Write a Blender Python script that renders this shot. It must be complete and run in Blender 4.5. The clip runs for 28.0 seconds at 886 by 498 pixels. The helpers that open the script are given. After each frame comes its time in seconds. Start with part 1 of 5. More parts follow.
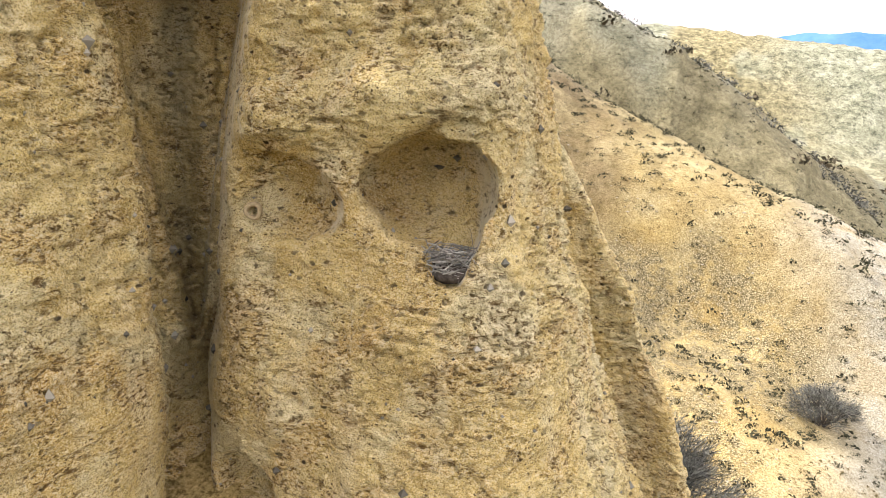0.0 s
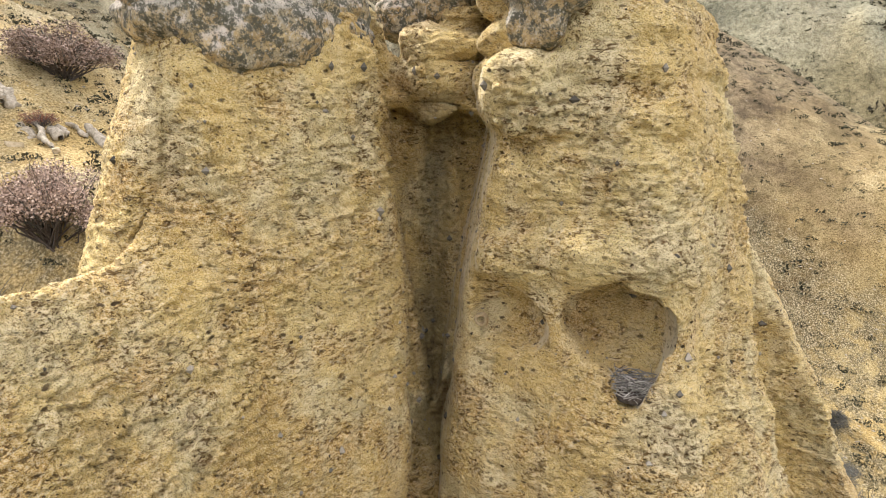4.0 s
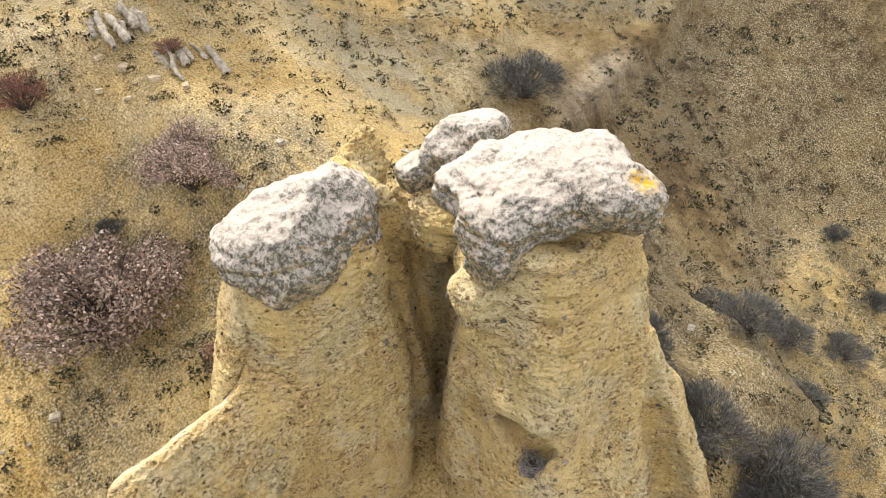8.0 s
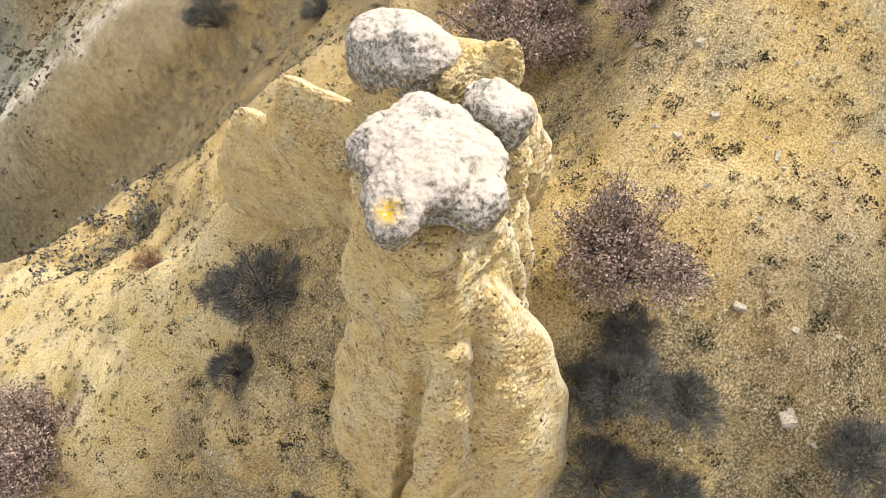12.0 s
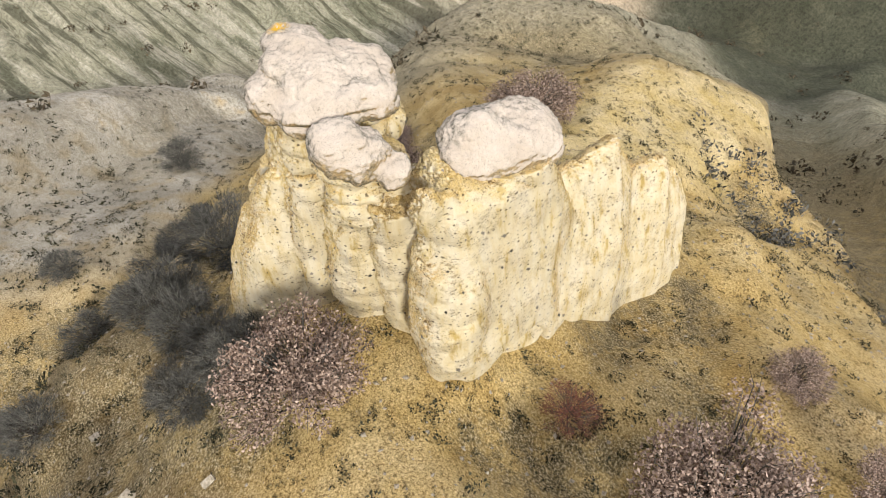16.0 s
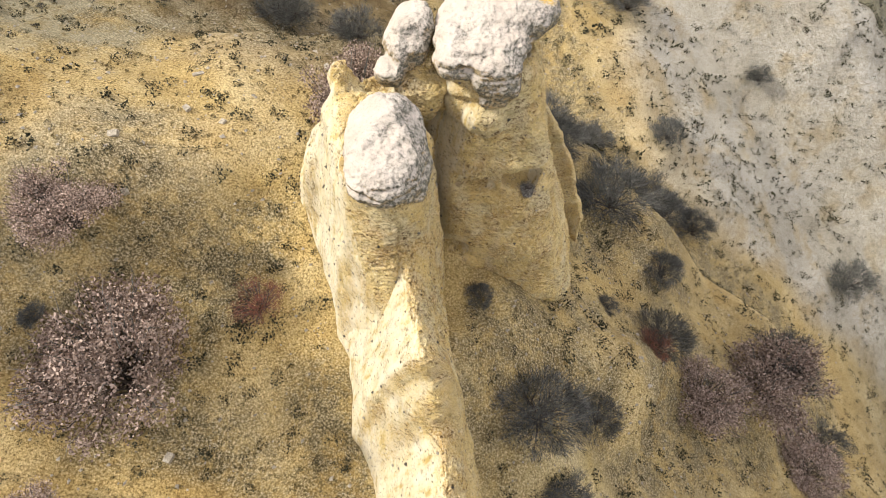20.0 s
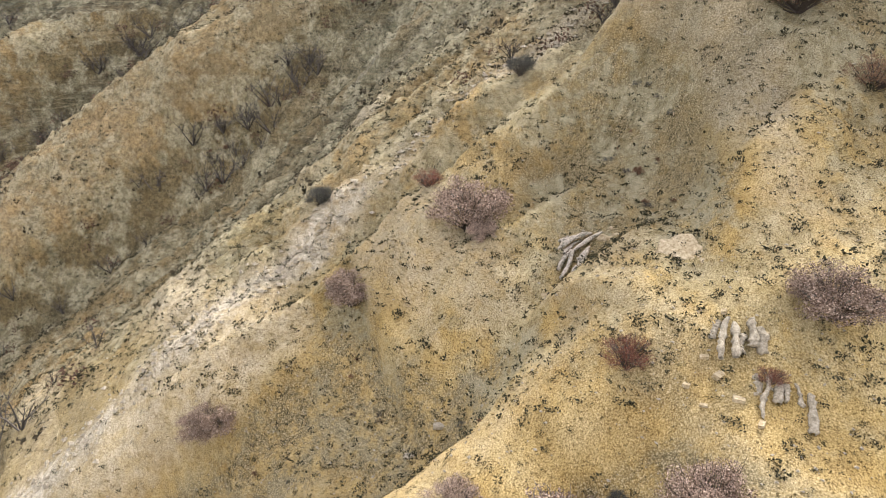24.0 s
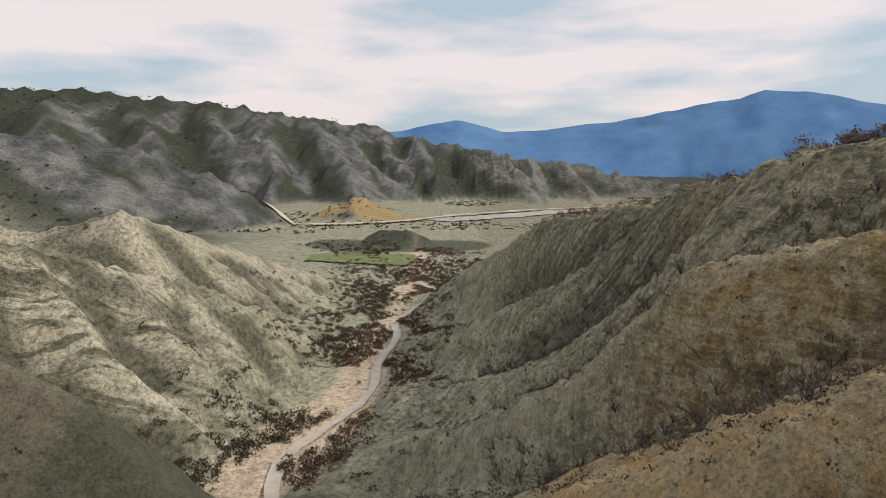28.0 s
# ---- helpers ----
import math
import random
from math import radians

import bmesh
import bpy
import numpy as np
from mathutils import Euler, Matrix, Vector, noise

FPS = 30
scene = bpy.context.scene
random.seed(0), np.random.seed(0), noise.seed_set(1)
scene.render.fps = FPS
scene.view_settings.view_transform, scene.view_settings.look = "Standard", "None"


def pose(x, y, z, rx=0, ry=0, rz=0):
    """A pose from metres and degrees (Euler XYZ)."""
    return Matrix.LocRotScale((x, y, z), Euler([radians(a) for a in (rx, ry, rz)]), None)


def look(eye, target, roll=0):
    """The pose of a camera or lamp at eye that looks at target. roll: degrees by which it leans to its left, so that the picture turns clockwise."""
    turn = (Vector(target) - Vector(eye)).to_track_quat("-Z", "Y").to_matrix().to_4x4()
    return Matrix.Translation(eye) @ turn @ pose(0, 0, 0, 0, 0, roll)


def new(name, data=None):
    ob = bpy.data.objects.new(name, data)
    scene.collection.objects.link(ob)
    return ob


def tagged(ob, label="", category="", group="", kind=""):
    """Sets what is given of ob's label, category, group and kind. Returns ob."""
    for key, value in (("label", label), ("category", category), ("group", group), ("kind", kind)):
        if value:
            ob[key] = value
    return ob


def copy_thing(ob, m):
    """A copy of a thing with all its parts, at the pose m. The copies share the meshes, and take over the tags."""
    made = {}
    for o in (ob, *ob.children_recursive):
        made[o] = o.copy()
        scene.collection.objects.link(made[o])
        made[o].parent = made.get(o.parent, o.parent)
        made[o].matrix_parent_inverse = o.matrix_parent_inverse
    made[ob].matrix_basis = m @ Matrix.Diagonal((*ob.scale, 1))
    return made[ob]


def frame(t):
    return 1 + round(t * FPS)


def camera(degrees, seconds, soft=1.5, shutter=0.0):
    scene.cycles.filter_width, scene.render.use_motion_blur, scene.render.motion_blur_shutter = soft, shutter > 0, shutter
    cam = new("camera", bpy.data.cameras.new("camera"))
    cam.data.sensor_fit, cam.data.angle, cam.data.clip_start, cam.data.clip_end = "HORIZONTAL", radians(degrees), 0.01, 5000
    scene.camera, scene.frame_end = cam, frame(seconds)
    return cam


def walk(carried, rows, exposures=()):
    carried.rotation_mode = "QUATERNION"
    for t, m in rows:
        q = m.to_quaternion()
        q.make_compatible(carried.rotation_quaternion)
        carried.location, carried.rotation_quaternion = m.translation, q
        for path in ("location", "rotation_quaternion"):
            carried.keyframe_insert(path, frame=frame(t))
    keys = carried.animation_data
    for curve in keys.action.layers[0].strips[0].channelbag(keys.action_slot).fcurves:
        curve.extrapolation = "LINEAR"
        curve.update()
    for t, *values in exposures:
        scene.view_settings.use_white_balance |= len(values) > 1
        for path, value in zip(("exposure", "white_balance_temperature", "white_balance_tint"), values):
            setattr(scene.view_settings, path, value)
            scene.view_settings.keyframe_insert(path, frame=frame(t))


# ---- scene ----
cam = camera(70.12, 28.0, soft=0.5)
PATH = [
    (0.0, pose(-3.616, 6.392, -4.525, 77.72, -1.07, -160.88)),
    (0.5, pose(-3.663, 6.327, -4.547, 77.67, -0.51, -155.44)),
    (1.0, pose(-3.621, 6.385, -4.534, 77.56, -0.30, -149.30)),
    (1.5, pose(-3.615, 6.404, -4.540, 77.61, -0.15, -145.55)),
    (2.0, pose(-3.635, 6.428, -4.564, 77.78, 0.04, -142.23)),
    (2.5, pose(-3.629, 6.408, -4.544, 77.63, 0.08, -140.61)),
    (3.0, pose(-3.608, 6.394, -4.035, 77.29, -0.15, -140.40)),
    (3.5, pose(-4.048, 6.980, -3.721, 76.80, -0.25, -140.54)),
    (4.0, pose(-4.564, 7.656, -2.598, 77.65, -0.50, -140.15)),
    (4.5, pose(-4.774, 7.806, -1.345, 78.59, -0.87, -139.91)),
    (6.5, pose(-4.619, 8.097, 3.095, 54.10, -0.37, -141.95)),
    (7.0, pose(-4.645, 7.996, 4.331, 51.67, -0.38, -143.31)),
    (7.5, pose(-5.366, 7.445, 4.938, 51.80, -0.28, -139.49)),
    (8.0, pose(-6.584, 6.384, 5.827, 52.07, 0.25, -127.92)),
    (8.5, pose(-7.474, 4.828, 6.327, 48.21, 0.89, -115.07)),
    (9.0, pose(-8.078, 3.191, 6.818, 42.69, 1.29, -104.23)),
    (9.5, pose(-8.386, 1.588, 7.380, 37.94, 1.43, -95.77)),
    (10.0, pose(-8.486, -0.148, 7.901, 37.08, 1.67, -87.44)),
    (10.5, pose(-8.335, -2.098, 8.393, 36.64, 1.80, -78.48)),
    (11.0, pose(-7.906, -4.008, 8.894, 34.59, 2.10, -69.24)),
    (11.5, pose(-7.074, -5.786, 9.330, 33.12, 2.15, -58.21)),
    (13.5, pose(1.325, -10.171, 10.791, 30.67, -0.54, -3.44)),
    (14.0, pose(4.119, -9.716, 10.789, 30.51, -0.07, 14.16)),
    (14.5, pose(6.815, -8.716, 10.911, 30.39, 0.23, 27.02)),
    (15.0, pose(9.274, -6.926, 11.026, 30.34, 0.80, 40.74)),
    (15.5, pose(11.139, -4.792, 11.015, 30.81, 1.21, 55.51)),
    (16.0, pose(12.451, -2.275, 11.024, 31.31, 1.39, 69.13)),
    (16.5, pose(13.084, 0.589, 11.069, 31.54, 1.60, 83.03)),
    (17.0, pose(12.973, 3.713, 11.082, 31.79, 1.50, 97.76)),
    (17.5, pose(12.060, 6.617, 11.091, 32.01, 1.30, 111.57)),
    (18.0, pose(10.392, 9.381, 11.161, 32.10, 1.06, 124.83)),
    (18.5, pose(8.125, 11.678, 11.220, 32.27, 0.87, 138.74)),
    (19.0, pose(5.388, 13.260, 11.354, 31.93, 0.41, 153.89)),
    (19.5, pose(2.844, 13.968, 11.459, 31.36, -0.08, 169.16)),
    (20.0, pose(1.229, 13.818, 11.499, 32.44, 0.06, -179.45)),
    (20.5, pose(-0.190, 13.497, 11.435, 35.76, -0.05, -168.50)),
    (22.5, pose(-7.374, 6.647, 11.133, 38.74, 0.29, -107.39)),
    (23.0, pose(-6.778, 5.758, 11.403, 50.39, 0.12, -88.15)),
    (23.5, pose(-5.585, 4.783, 11.659, 57.51, 0.30, -77.60)),
    (24.0, pose(-4.218, 3.891, 11.804, 65.18, 0.43, -67.47)),
    (24.5, pose(-2.972, 3.301, 11.870, 75.90, 0.04, -62.26)),
    (25.0, pose(-1.704, 2.896, 11.925, 81.08, -0.06, -60.66)),
    (25.5, pose(0.064, 2.996, 11.958, 85.40, 0.00, -41.69)),
    (26.0, pose(2.229, 4.378, 11.969, 85.93, -0.22, -36.63)),
    (26.5, pose(4.482, 7.523, 11.784, 82.63, -0.49, -23.75)),
    (27.0, pose(6.564, 12.076, 11.140, 82.41, -0.63, -11.50)),
    (27.5, pose(8.017, 17.438, 9.949, 82.16, -0.61, -1.36)),
    (28.0, pose(8.780, 23.283, 8.516, 82.03, -0.57, 2.40)),
]
EXPOSURES = [(0.0, 2.1), (2.0, 2.12), (4.0, 1.95), (6.5, 1.66), (9.0, 1.5), (11.5, 1.45), (13.5, 1.2), (17.0, 0.95), (18.5, 0.9), (20.5, 1.35), (23.0, 1.35), (24.0, 1.55), (25.2, 1.3), (25.6, 0.45), (26.2, 0.28), (27.0, 0.36), (28.0, 0.38)]
walk(cam, PATH, EXPOSURES)

# ---- world, sun ----
world = bpy.data.worlds.new("sky_world")
scene.world = world
world.use_nodes = True
wn, wl = world.node_tree.nodes, world.node_tree.links
SUN_AZ, SUN_EL = radians(92.0), radians(40.0)      # azimuth clockwise from +y
sky = wn.new("ShaderNodeTexSky")
sky.sky_type, sky.sun_disc, sky.sun_elevation, sky.sun_rotation = "NISHITA", False, SUN_EL, SUN_AZ
sky.air_density, sky.dust_density = 1.0, 2.5
coord, mapping = wn.new("ShaderNodeTexCoord"), wn.new("ShaderNodeMapping")
mapping.inputs["Scale"].default_value = (1.0, 1.0, 4.5)
wl.new(coord.outputs["Generated"], mapping.inputs["Vector"])
veil = wn.new("ShaderNodeTexNoise")
veil.inputs["Scale"].default_value, veil.inputs["Detail"].default_value, veil.inputs["Roughness"].default_value = 2.6, 4.0, 0.5
wl.new(mapping.outputs[0], veil.inputs["Vector"])
cloud_ramp = wn.new("ShaderNodeValToRGB")
cloud_ramp.color_ramp.elements[0].position, cloud_ramp.color_ramp.elements[0].color = 0.38, (2.5, 3.0, 3.4, 1)
cloud_ramp.color_ramp.elements[1].position, cloud_ramp.color_ramp.elements[1].color = 0.53, (4.75, 4.2, 4.15, 1)
wl.new(veil.outputs["Fac"], cloud_ramp.inputs[0])
cover = wn.new("ShaderNodeMix")
cover.data_type = "RGBA"
cover.inputs[0].default_value = 0.88
wl.new(sky.outputs[0], cover.inputs[6])
wl.new(cloud_ramp.outputs[0], cover.inputs[7])
wn["Background"].inputs["Strength"].default_value = 0.145
wl.new(cover.outputs[2], wn["Background"].inputs["Color"])
sun_data = bpy.data.lights.new("sun", "SUN")
sun_data.energy, sun_data.angle, sun_data.color = 1.75, radians(6.0), (1.0, 0.93, 0.82)
sun = new("sun", sun_data)
sun_dir = Vector((math.sin(SUN_AZ) * math.cos(SUN_EL), math.cos(SUN_AZ) * math.cos(SUN_EL), math.sin(SUN_EL)))
sun.matrix_world = look(sun_dir * 60, (0, 0, 0))


# ---- material helper ----
class Mat:
    """A node material with a few short words for its nodes."""

    def __init__(self, name, rough=0.9):
        self.m = bpy.data.materials.new(name)
        self.m.use_nodes = True
        self.n, self.l = self.m.node_tree.nodes, self.m.node_tree.links
        self.bsdf = self.n["Principled BSDF"]
        self.bsdf.inputs["Roughness"].default_value = rough
        self.bsdf.inputs["Specular IOR Level"].default_value = 0.2
        self.geo = self.n.new("ShaderNodeNewGeometry")
        self.pos = self.geo.outputs["Position"]

    def put(self, socket, value):
        if isinstance(value, bpy.types.NodeSocket):
            self.l.new(value, socket)
        elif value is not None:
            socket.default_value = value

    def scaled(self, sx, sy, sz):
        v = self.n.new("ShaderNodeVectorMath")
        v.operation = "MULTIPLY"
        self.l.new(self.pos, v.inputs[0])
        v.inputs[1].default_value = (sx, sy, sz)
        return v.outputs[0]

    def noise(self, scale, detail=4.0, rough=0.6, vector=None, distortion=0.0):
        t = self.n.new("ShaderNodeTexNoise")
        t.inputs["Scale"].default_value, t.inputs["Detail"].default_value = scale, detail
        t.inputs["Roughness"].default_value, t.inputs["Distortion"].default_value = rough, distortion
        self.l.new(vector or self.pos, t.inputs["Vector"])
        return t.outputs["Fac"]

    def voronoi(self, scale, vector=None, feature="F1", out="Distance"):
        t = self.n.new("ShaderNodeTexVoronoi")
        t.feature = feature
        t.inputs["Scale"].default_value = scale
        self.l.new(vector or self.pos, t.inputs["Vector"])
        return t.outputs[out]

    def ramp(self, fac, *stops):
        r = self.n.new("ShaderNodeValToRGB")
        e = r.color_ramp.elements
        while len(e) < len(stops):
            e.new(0.5)
        for el, (p, c) in zip(e, stops):
            el.position = p
            el.color = (c, c, c, 1) if isinstance(c, (int, float)) else (*c, 1)
        self.l.new(fac, r.inputs[0])
        return r.outputs[0]

    def mix(self, fac, a, b, blend="MIX"):
        x = self.n.new("ShaderNodeMix")
        x.data_type, x.blend_type = "RGBA", blend
        self.put(x.inputs[0], fac)
        for s, v in ((x.inputs[6], a), (x.inputs[7], b)):
            self.put(s, (*v, 1) if isinstance(v, tuple) else v)
        return x.outputs[2]

    def math(self, op, a, b=None):
        x = self.n.new("ShaderNodeMath")
        x.operation = op
        self.put(x.inputs[0], a)
        if b is not None:
            self.put(x.inputs[1], b)
        return x.outputs[0]

    def axis(self, vector, name):
        s = self.n.new("ShaderNodeSeparateXYZ")
        self.l.new(vector, s.inputs[0])
        return s.outputs[name]

    def bump(self, height, strength=0.5, distance=0.05):
        b = self.n.new("ShaderNodeBump")
        b.inputs["Strength"].default_value, b.inputs["Distance"].default_value = strength, distance
        self.l.new(height, b.inputs["Height"])
        self.l.new(b.outputs[0], self.bsdf.inputs["Normal"])

    def base(self, colour):
        self.put(self.bsdf.inputs["Base Color"], (*colour, 1) if isinstance(colour, tuple) else colour)
        return self.m


def sandstone_material():
    m = Mat("yellow_sandstone", 0.95)
    big = m.noise(0.45, 4, 0.6)
    patch = m.noise(1.5, 4, 0.6)
    streak = m.noise(1.0, 5, 0.65, m.scaled(2.6, 2.6, 0.3))
    flake = m.noise(1.0, 6, 0.68, m.scaled(6.0, 6.0, 13.0), 0.5)
    chips = m.noise(1.0, 5, 0.7, m.scaled(19.0, 19.0, 34.0), 0.3)
    grain = m.noise(60.0, 4, 0.75)
    beds = m.noise(3.0, 5, 0.7, m.scaled(0.9, 0.9, 5.0))
    rough = m.n.new("ShaderNodeTexNoise")
    rough.inputs["Scale"].default_value, rough.inputs["Detail"].default_value = 7.0, 4.0
    m.l.new(m.pos, rough.inputs["Vector"])
    shift = m.n.new("ShaderNodeVectorMath")
    shift.operation = "MULTIPLY_ADD"
    m.l.new(rough.outputs["Color"], shift.inputs[0])
    shift.inputs[1].default_value = (0.16, 0.16, 0.16)
    m.l.new(m.scaled(1, 1, 1.7), shift.inputs[2])
    pits = m.voronoi(4.2, shift.outputs[0])
    small = m.voronoi(11.0, shift.outputs[0])
    ragged = m.ramp(m.math("ADD", m.math("MULTIPLY", patch, 0.6), m.math("MULTIPLY", m.noise(4.0, 4, 0.6), 0.4)), (0.44, 0.06), (0.55, 1.0))
    c = m.ramp(big, (0.32, (0.60, 0.405, 0.125)), (0.5, (0.71, 0.52, 0.185)), (0.66, (0.76, 0.61, 0.27)))
    c = m.mix(m.ramp(patch, (0.50, 0.0), (0.64, 0.6)), c, (0.60, 0.36, 0.11))
    c = m.mix(m.ramp(m.noise(0.8, 5, 0.65), (0.52, 0.0), (0.62, 0.7)), c, (0.74, 0.65, 0.38))
    c = m.mix(m.ramp(streak, (0.48, 0.0), (0.75, 0.5)), c, (0.76, 0.66, 0.45))
    c = m.mix(m.ramp(m.noise(1.0, 5, 0.7, m.scaled(1.7, 1.7, 0.16)), (0.30, 0.45), (0.43, 0.0)), c, (0.33, 0.25, 0.11))
    c = m.mix(m.ramp(beds, (0.28, 0.4), (0.42, 0.0)), c, (0.38, 0.22, 0.08))
    c = m.mix(m.ramp(grain, (0.41, 0.85), (0.465, 0.0)), c, (0.24, 0.15, 0.06))
    c = m.mix(m.ramp(grain, (0.53, 0.0), (0.58, 0.75)), c, (0.82, 0.70, 0.46))
    # sunlight painted as cream on the faces turned east
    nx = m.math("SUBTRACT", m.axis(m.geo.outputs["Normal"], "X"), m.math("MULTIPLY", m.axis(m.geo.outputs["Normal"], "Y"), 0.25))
    sunlit = m.ramp(m.math("ADD", nx, m.math("MULTIPLY", big, 0.5)), (0.45, 0.0), (0.95, 0.88))
    c = m.mix(sunlit, c, m.ramp(streak, (0.33, (0.55, 0.41, 0.15)), (0.42, (0.74, 0.65, 0.42)), (0.6, (0.80, 0.74, 0.57))))
    worn = m.math("SUBTRACT", ragged, m.math("MULTIPLY", sunlit, 0.55))
    # cracks, nicks and pits get their inner shade as dark colour
    cracks = m.math("MULTIPLY", m.ramp(flake, (0.40, 0.9), (0.445, 0.0)), worn)
    nicks = m.math("MULTIPLY", m.ramp(chips, (0.385, 0.9), (0.44, 0.0)), worn)
    c = m.mix(cracks, c, (0.17, 0.10, 0.035))
    c = m.mix(nicks, c, (0.15, 0.09, 0.035))
    c = m.mix(m.math("MULTIPLY", m.ramp(chips, (0.535, 0.0), (0.60, 0.7)), worn), c, (0.80, 0.68, 0.44))
    where = m.math("SUBTRACT", m.noise(2.3, 3, 0.6), m.math("MULTIPLY", sunlit, 0.06))
    dots = m.math("MULTIPLY", m.ramp(small, (0.13, 0.95), (0.22, 0.0)), m.ramp(where, (0.44, 0.0), (0.56, 1.0)))
    holes = m.math("MULTIPLY", m.ramp(pits, (0.13, 0.97), (0.20, 0.0)), m.ramp(where, (0.36, 1.0), (0.60, 0.35)))
    c = m.mix(dots, c, (0.10, 0.065, 0.03))
    c = m.mix(holes, c, (0.08, 0.055, 0.03))
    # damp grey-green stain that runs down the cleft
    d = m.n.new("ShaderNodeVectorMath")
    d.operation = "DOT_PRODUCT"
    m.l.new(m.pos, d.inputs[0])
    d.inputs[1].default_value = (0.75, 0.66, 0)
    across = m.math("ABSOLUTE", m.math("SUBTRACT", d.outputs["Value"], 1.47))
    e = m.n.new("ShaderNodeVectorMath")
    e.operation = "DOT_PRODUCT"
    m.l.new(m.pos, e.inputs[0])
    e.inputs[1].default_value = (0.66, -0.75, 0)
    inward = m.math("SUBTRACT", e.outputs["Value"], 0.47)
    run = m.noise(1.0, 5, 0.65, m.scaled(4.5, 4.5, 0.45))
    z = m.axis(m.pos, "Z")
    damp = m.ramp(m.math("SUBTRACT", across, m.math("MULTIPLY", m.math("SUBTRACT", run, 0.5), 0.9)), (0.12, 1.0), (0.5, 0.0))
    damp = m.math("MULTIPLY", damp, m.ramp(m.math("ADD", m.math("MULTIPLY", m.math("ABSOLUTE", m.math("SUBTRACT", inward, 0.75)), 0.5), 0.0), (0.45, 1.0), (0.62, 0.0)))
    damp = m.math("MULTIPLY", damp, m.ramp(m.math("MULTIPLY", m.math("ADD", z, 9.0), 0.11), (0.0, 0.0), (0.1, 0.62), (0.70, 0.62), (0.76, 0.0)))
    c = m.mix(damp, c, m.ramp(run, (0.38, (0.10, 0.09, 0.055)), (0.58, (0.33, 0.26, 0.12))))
    h = m.math("ADD", m.math("MULTIPLY", flake, 1.6), m.math("ADD", m.math("MULTIPLY", chips, 0.8), m.math("MULTIPLY", grain, 0.5)))
    h = m.math("SUBTRACT", h, m.math("MULTIPLY", m.math("ADD", m.math("ADD", holes, dots), m.math("ADD", cracks, nicks)), 0.45))
    m.bump(h, 0.85, 0.05)
    return m.base(c)


def boulder_material():
    m = Mat("lichened_caprock", 0.95)
    big = m.noise(1.3, 4, 0.6)
    spots = m.noise(8.0, 8, 0.8)
    specks = m.noise(26.0, 5, 0.75)
    fine = m.noise(60.0, 4, 0.8)
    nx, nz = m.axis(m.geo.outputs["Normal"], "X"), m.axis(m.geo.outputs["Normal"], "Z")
    c = m.ramp(big, (0.3, (0.60, 0.52, 0.43)), (0.7, (0.72, 0.645, 0.56)))
    c = m.mix(m.ramp(fine, (0.36, 0.5), (0.46, 0.0)), c, (0.36, 0.31, 0.25))
    # bare yellow stone under the overhangs
    under = m.ramp(m.math("ADD", nz, m.math("MULTIPLY", m.math("SUBTRACT", m.noise(2.4, 4, 0.6), 0.5), 0.9)), (-0.0, 1.0), (0.25, 0.0))
    c = m.mix(under, c, m.ramp(m.noise(3.5, 5, 0.65), (0.35, (0.36, 0.24, 0.10)), (0.65, (0.62, 0.48, 0.26))))
    # lichen thickens by normal away from the sun, so shade is partly in the colour
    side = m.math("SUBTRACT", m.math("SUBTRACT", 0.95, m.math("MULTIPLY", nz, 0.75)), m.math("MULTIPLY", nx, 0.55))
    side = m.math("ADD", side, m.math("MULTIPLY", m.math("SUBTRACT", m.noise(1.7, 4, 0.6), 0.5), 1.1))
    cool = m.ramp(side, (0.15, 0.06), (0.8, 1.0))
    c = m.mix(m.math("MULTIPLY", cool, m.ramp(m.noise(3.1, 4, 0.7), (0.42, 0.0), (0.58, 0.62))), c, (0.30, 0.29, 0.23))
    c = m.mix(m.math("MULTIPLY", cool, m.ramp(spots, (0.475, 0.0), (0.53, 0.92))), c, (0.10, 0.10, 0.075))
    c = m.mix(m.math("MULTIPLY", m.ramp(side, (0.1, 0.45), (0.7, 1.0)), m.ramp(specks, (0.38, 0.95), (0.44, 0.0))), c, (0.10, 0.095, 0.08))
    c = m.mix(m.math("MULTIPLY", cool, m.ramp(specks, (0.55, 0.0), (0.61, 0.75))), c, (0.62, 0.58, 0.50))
    d = m.n.new("ShaderNodeVectorMath")
    d.operation = "DISTANCE"
    m.l.new(m.pos, d.inputs[0])
    d.inputs[1].default_value = (-1.55, -1.75, 0.22)
    yellow = m.math("MULTIPLY", m.ramp(d.outputs["Value"], (0.12, 1.0), (0.36, 0.0)), m.ramp(m.noise(14.0, 4, 0.7), (0.42, 0.0), (0.52, 1.0)))
    c = m.mix(yellow, c, (0.66, 0.40, 0.03))
    m.bump(m.math("ADD", spots, m.math("ADD", m.math("MULTIPLY", specks, 0.6), m.math("MULTIPLY", fine, 0.3))), 0.85, 0.045)
    return m.base(c)


def attribute(m, name):
    a = m.n.new("ShaderNodeAttribute")
    a.attribute_name = name
    return a.outputs["Fac"]


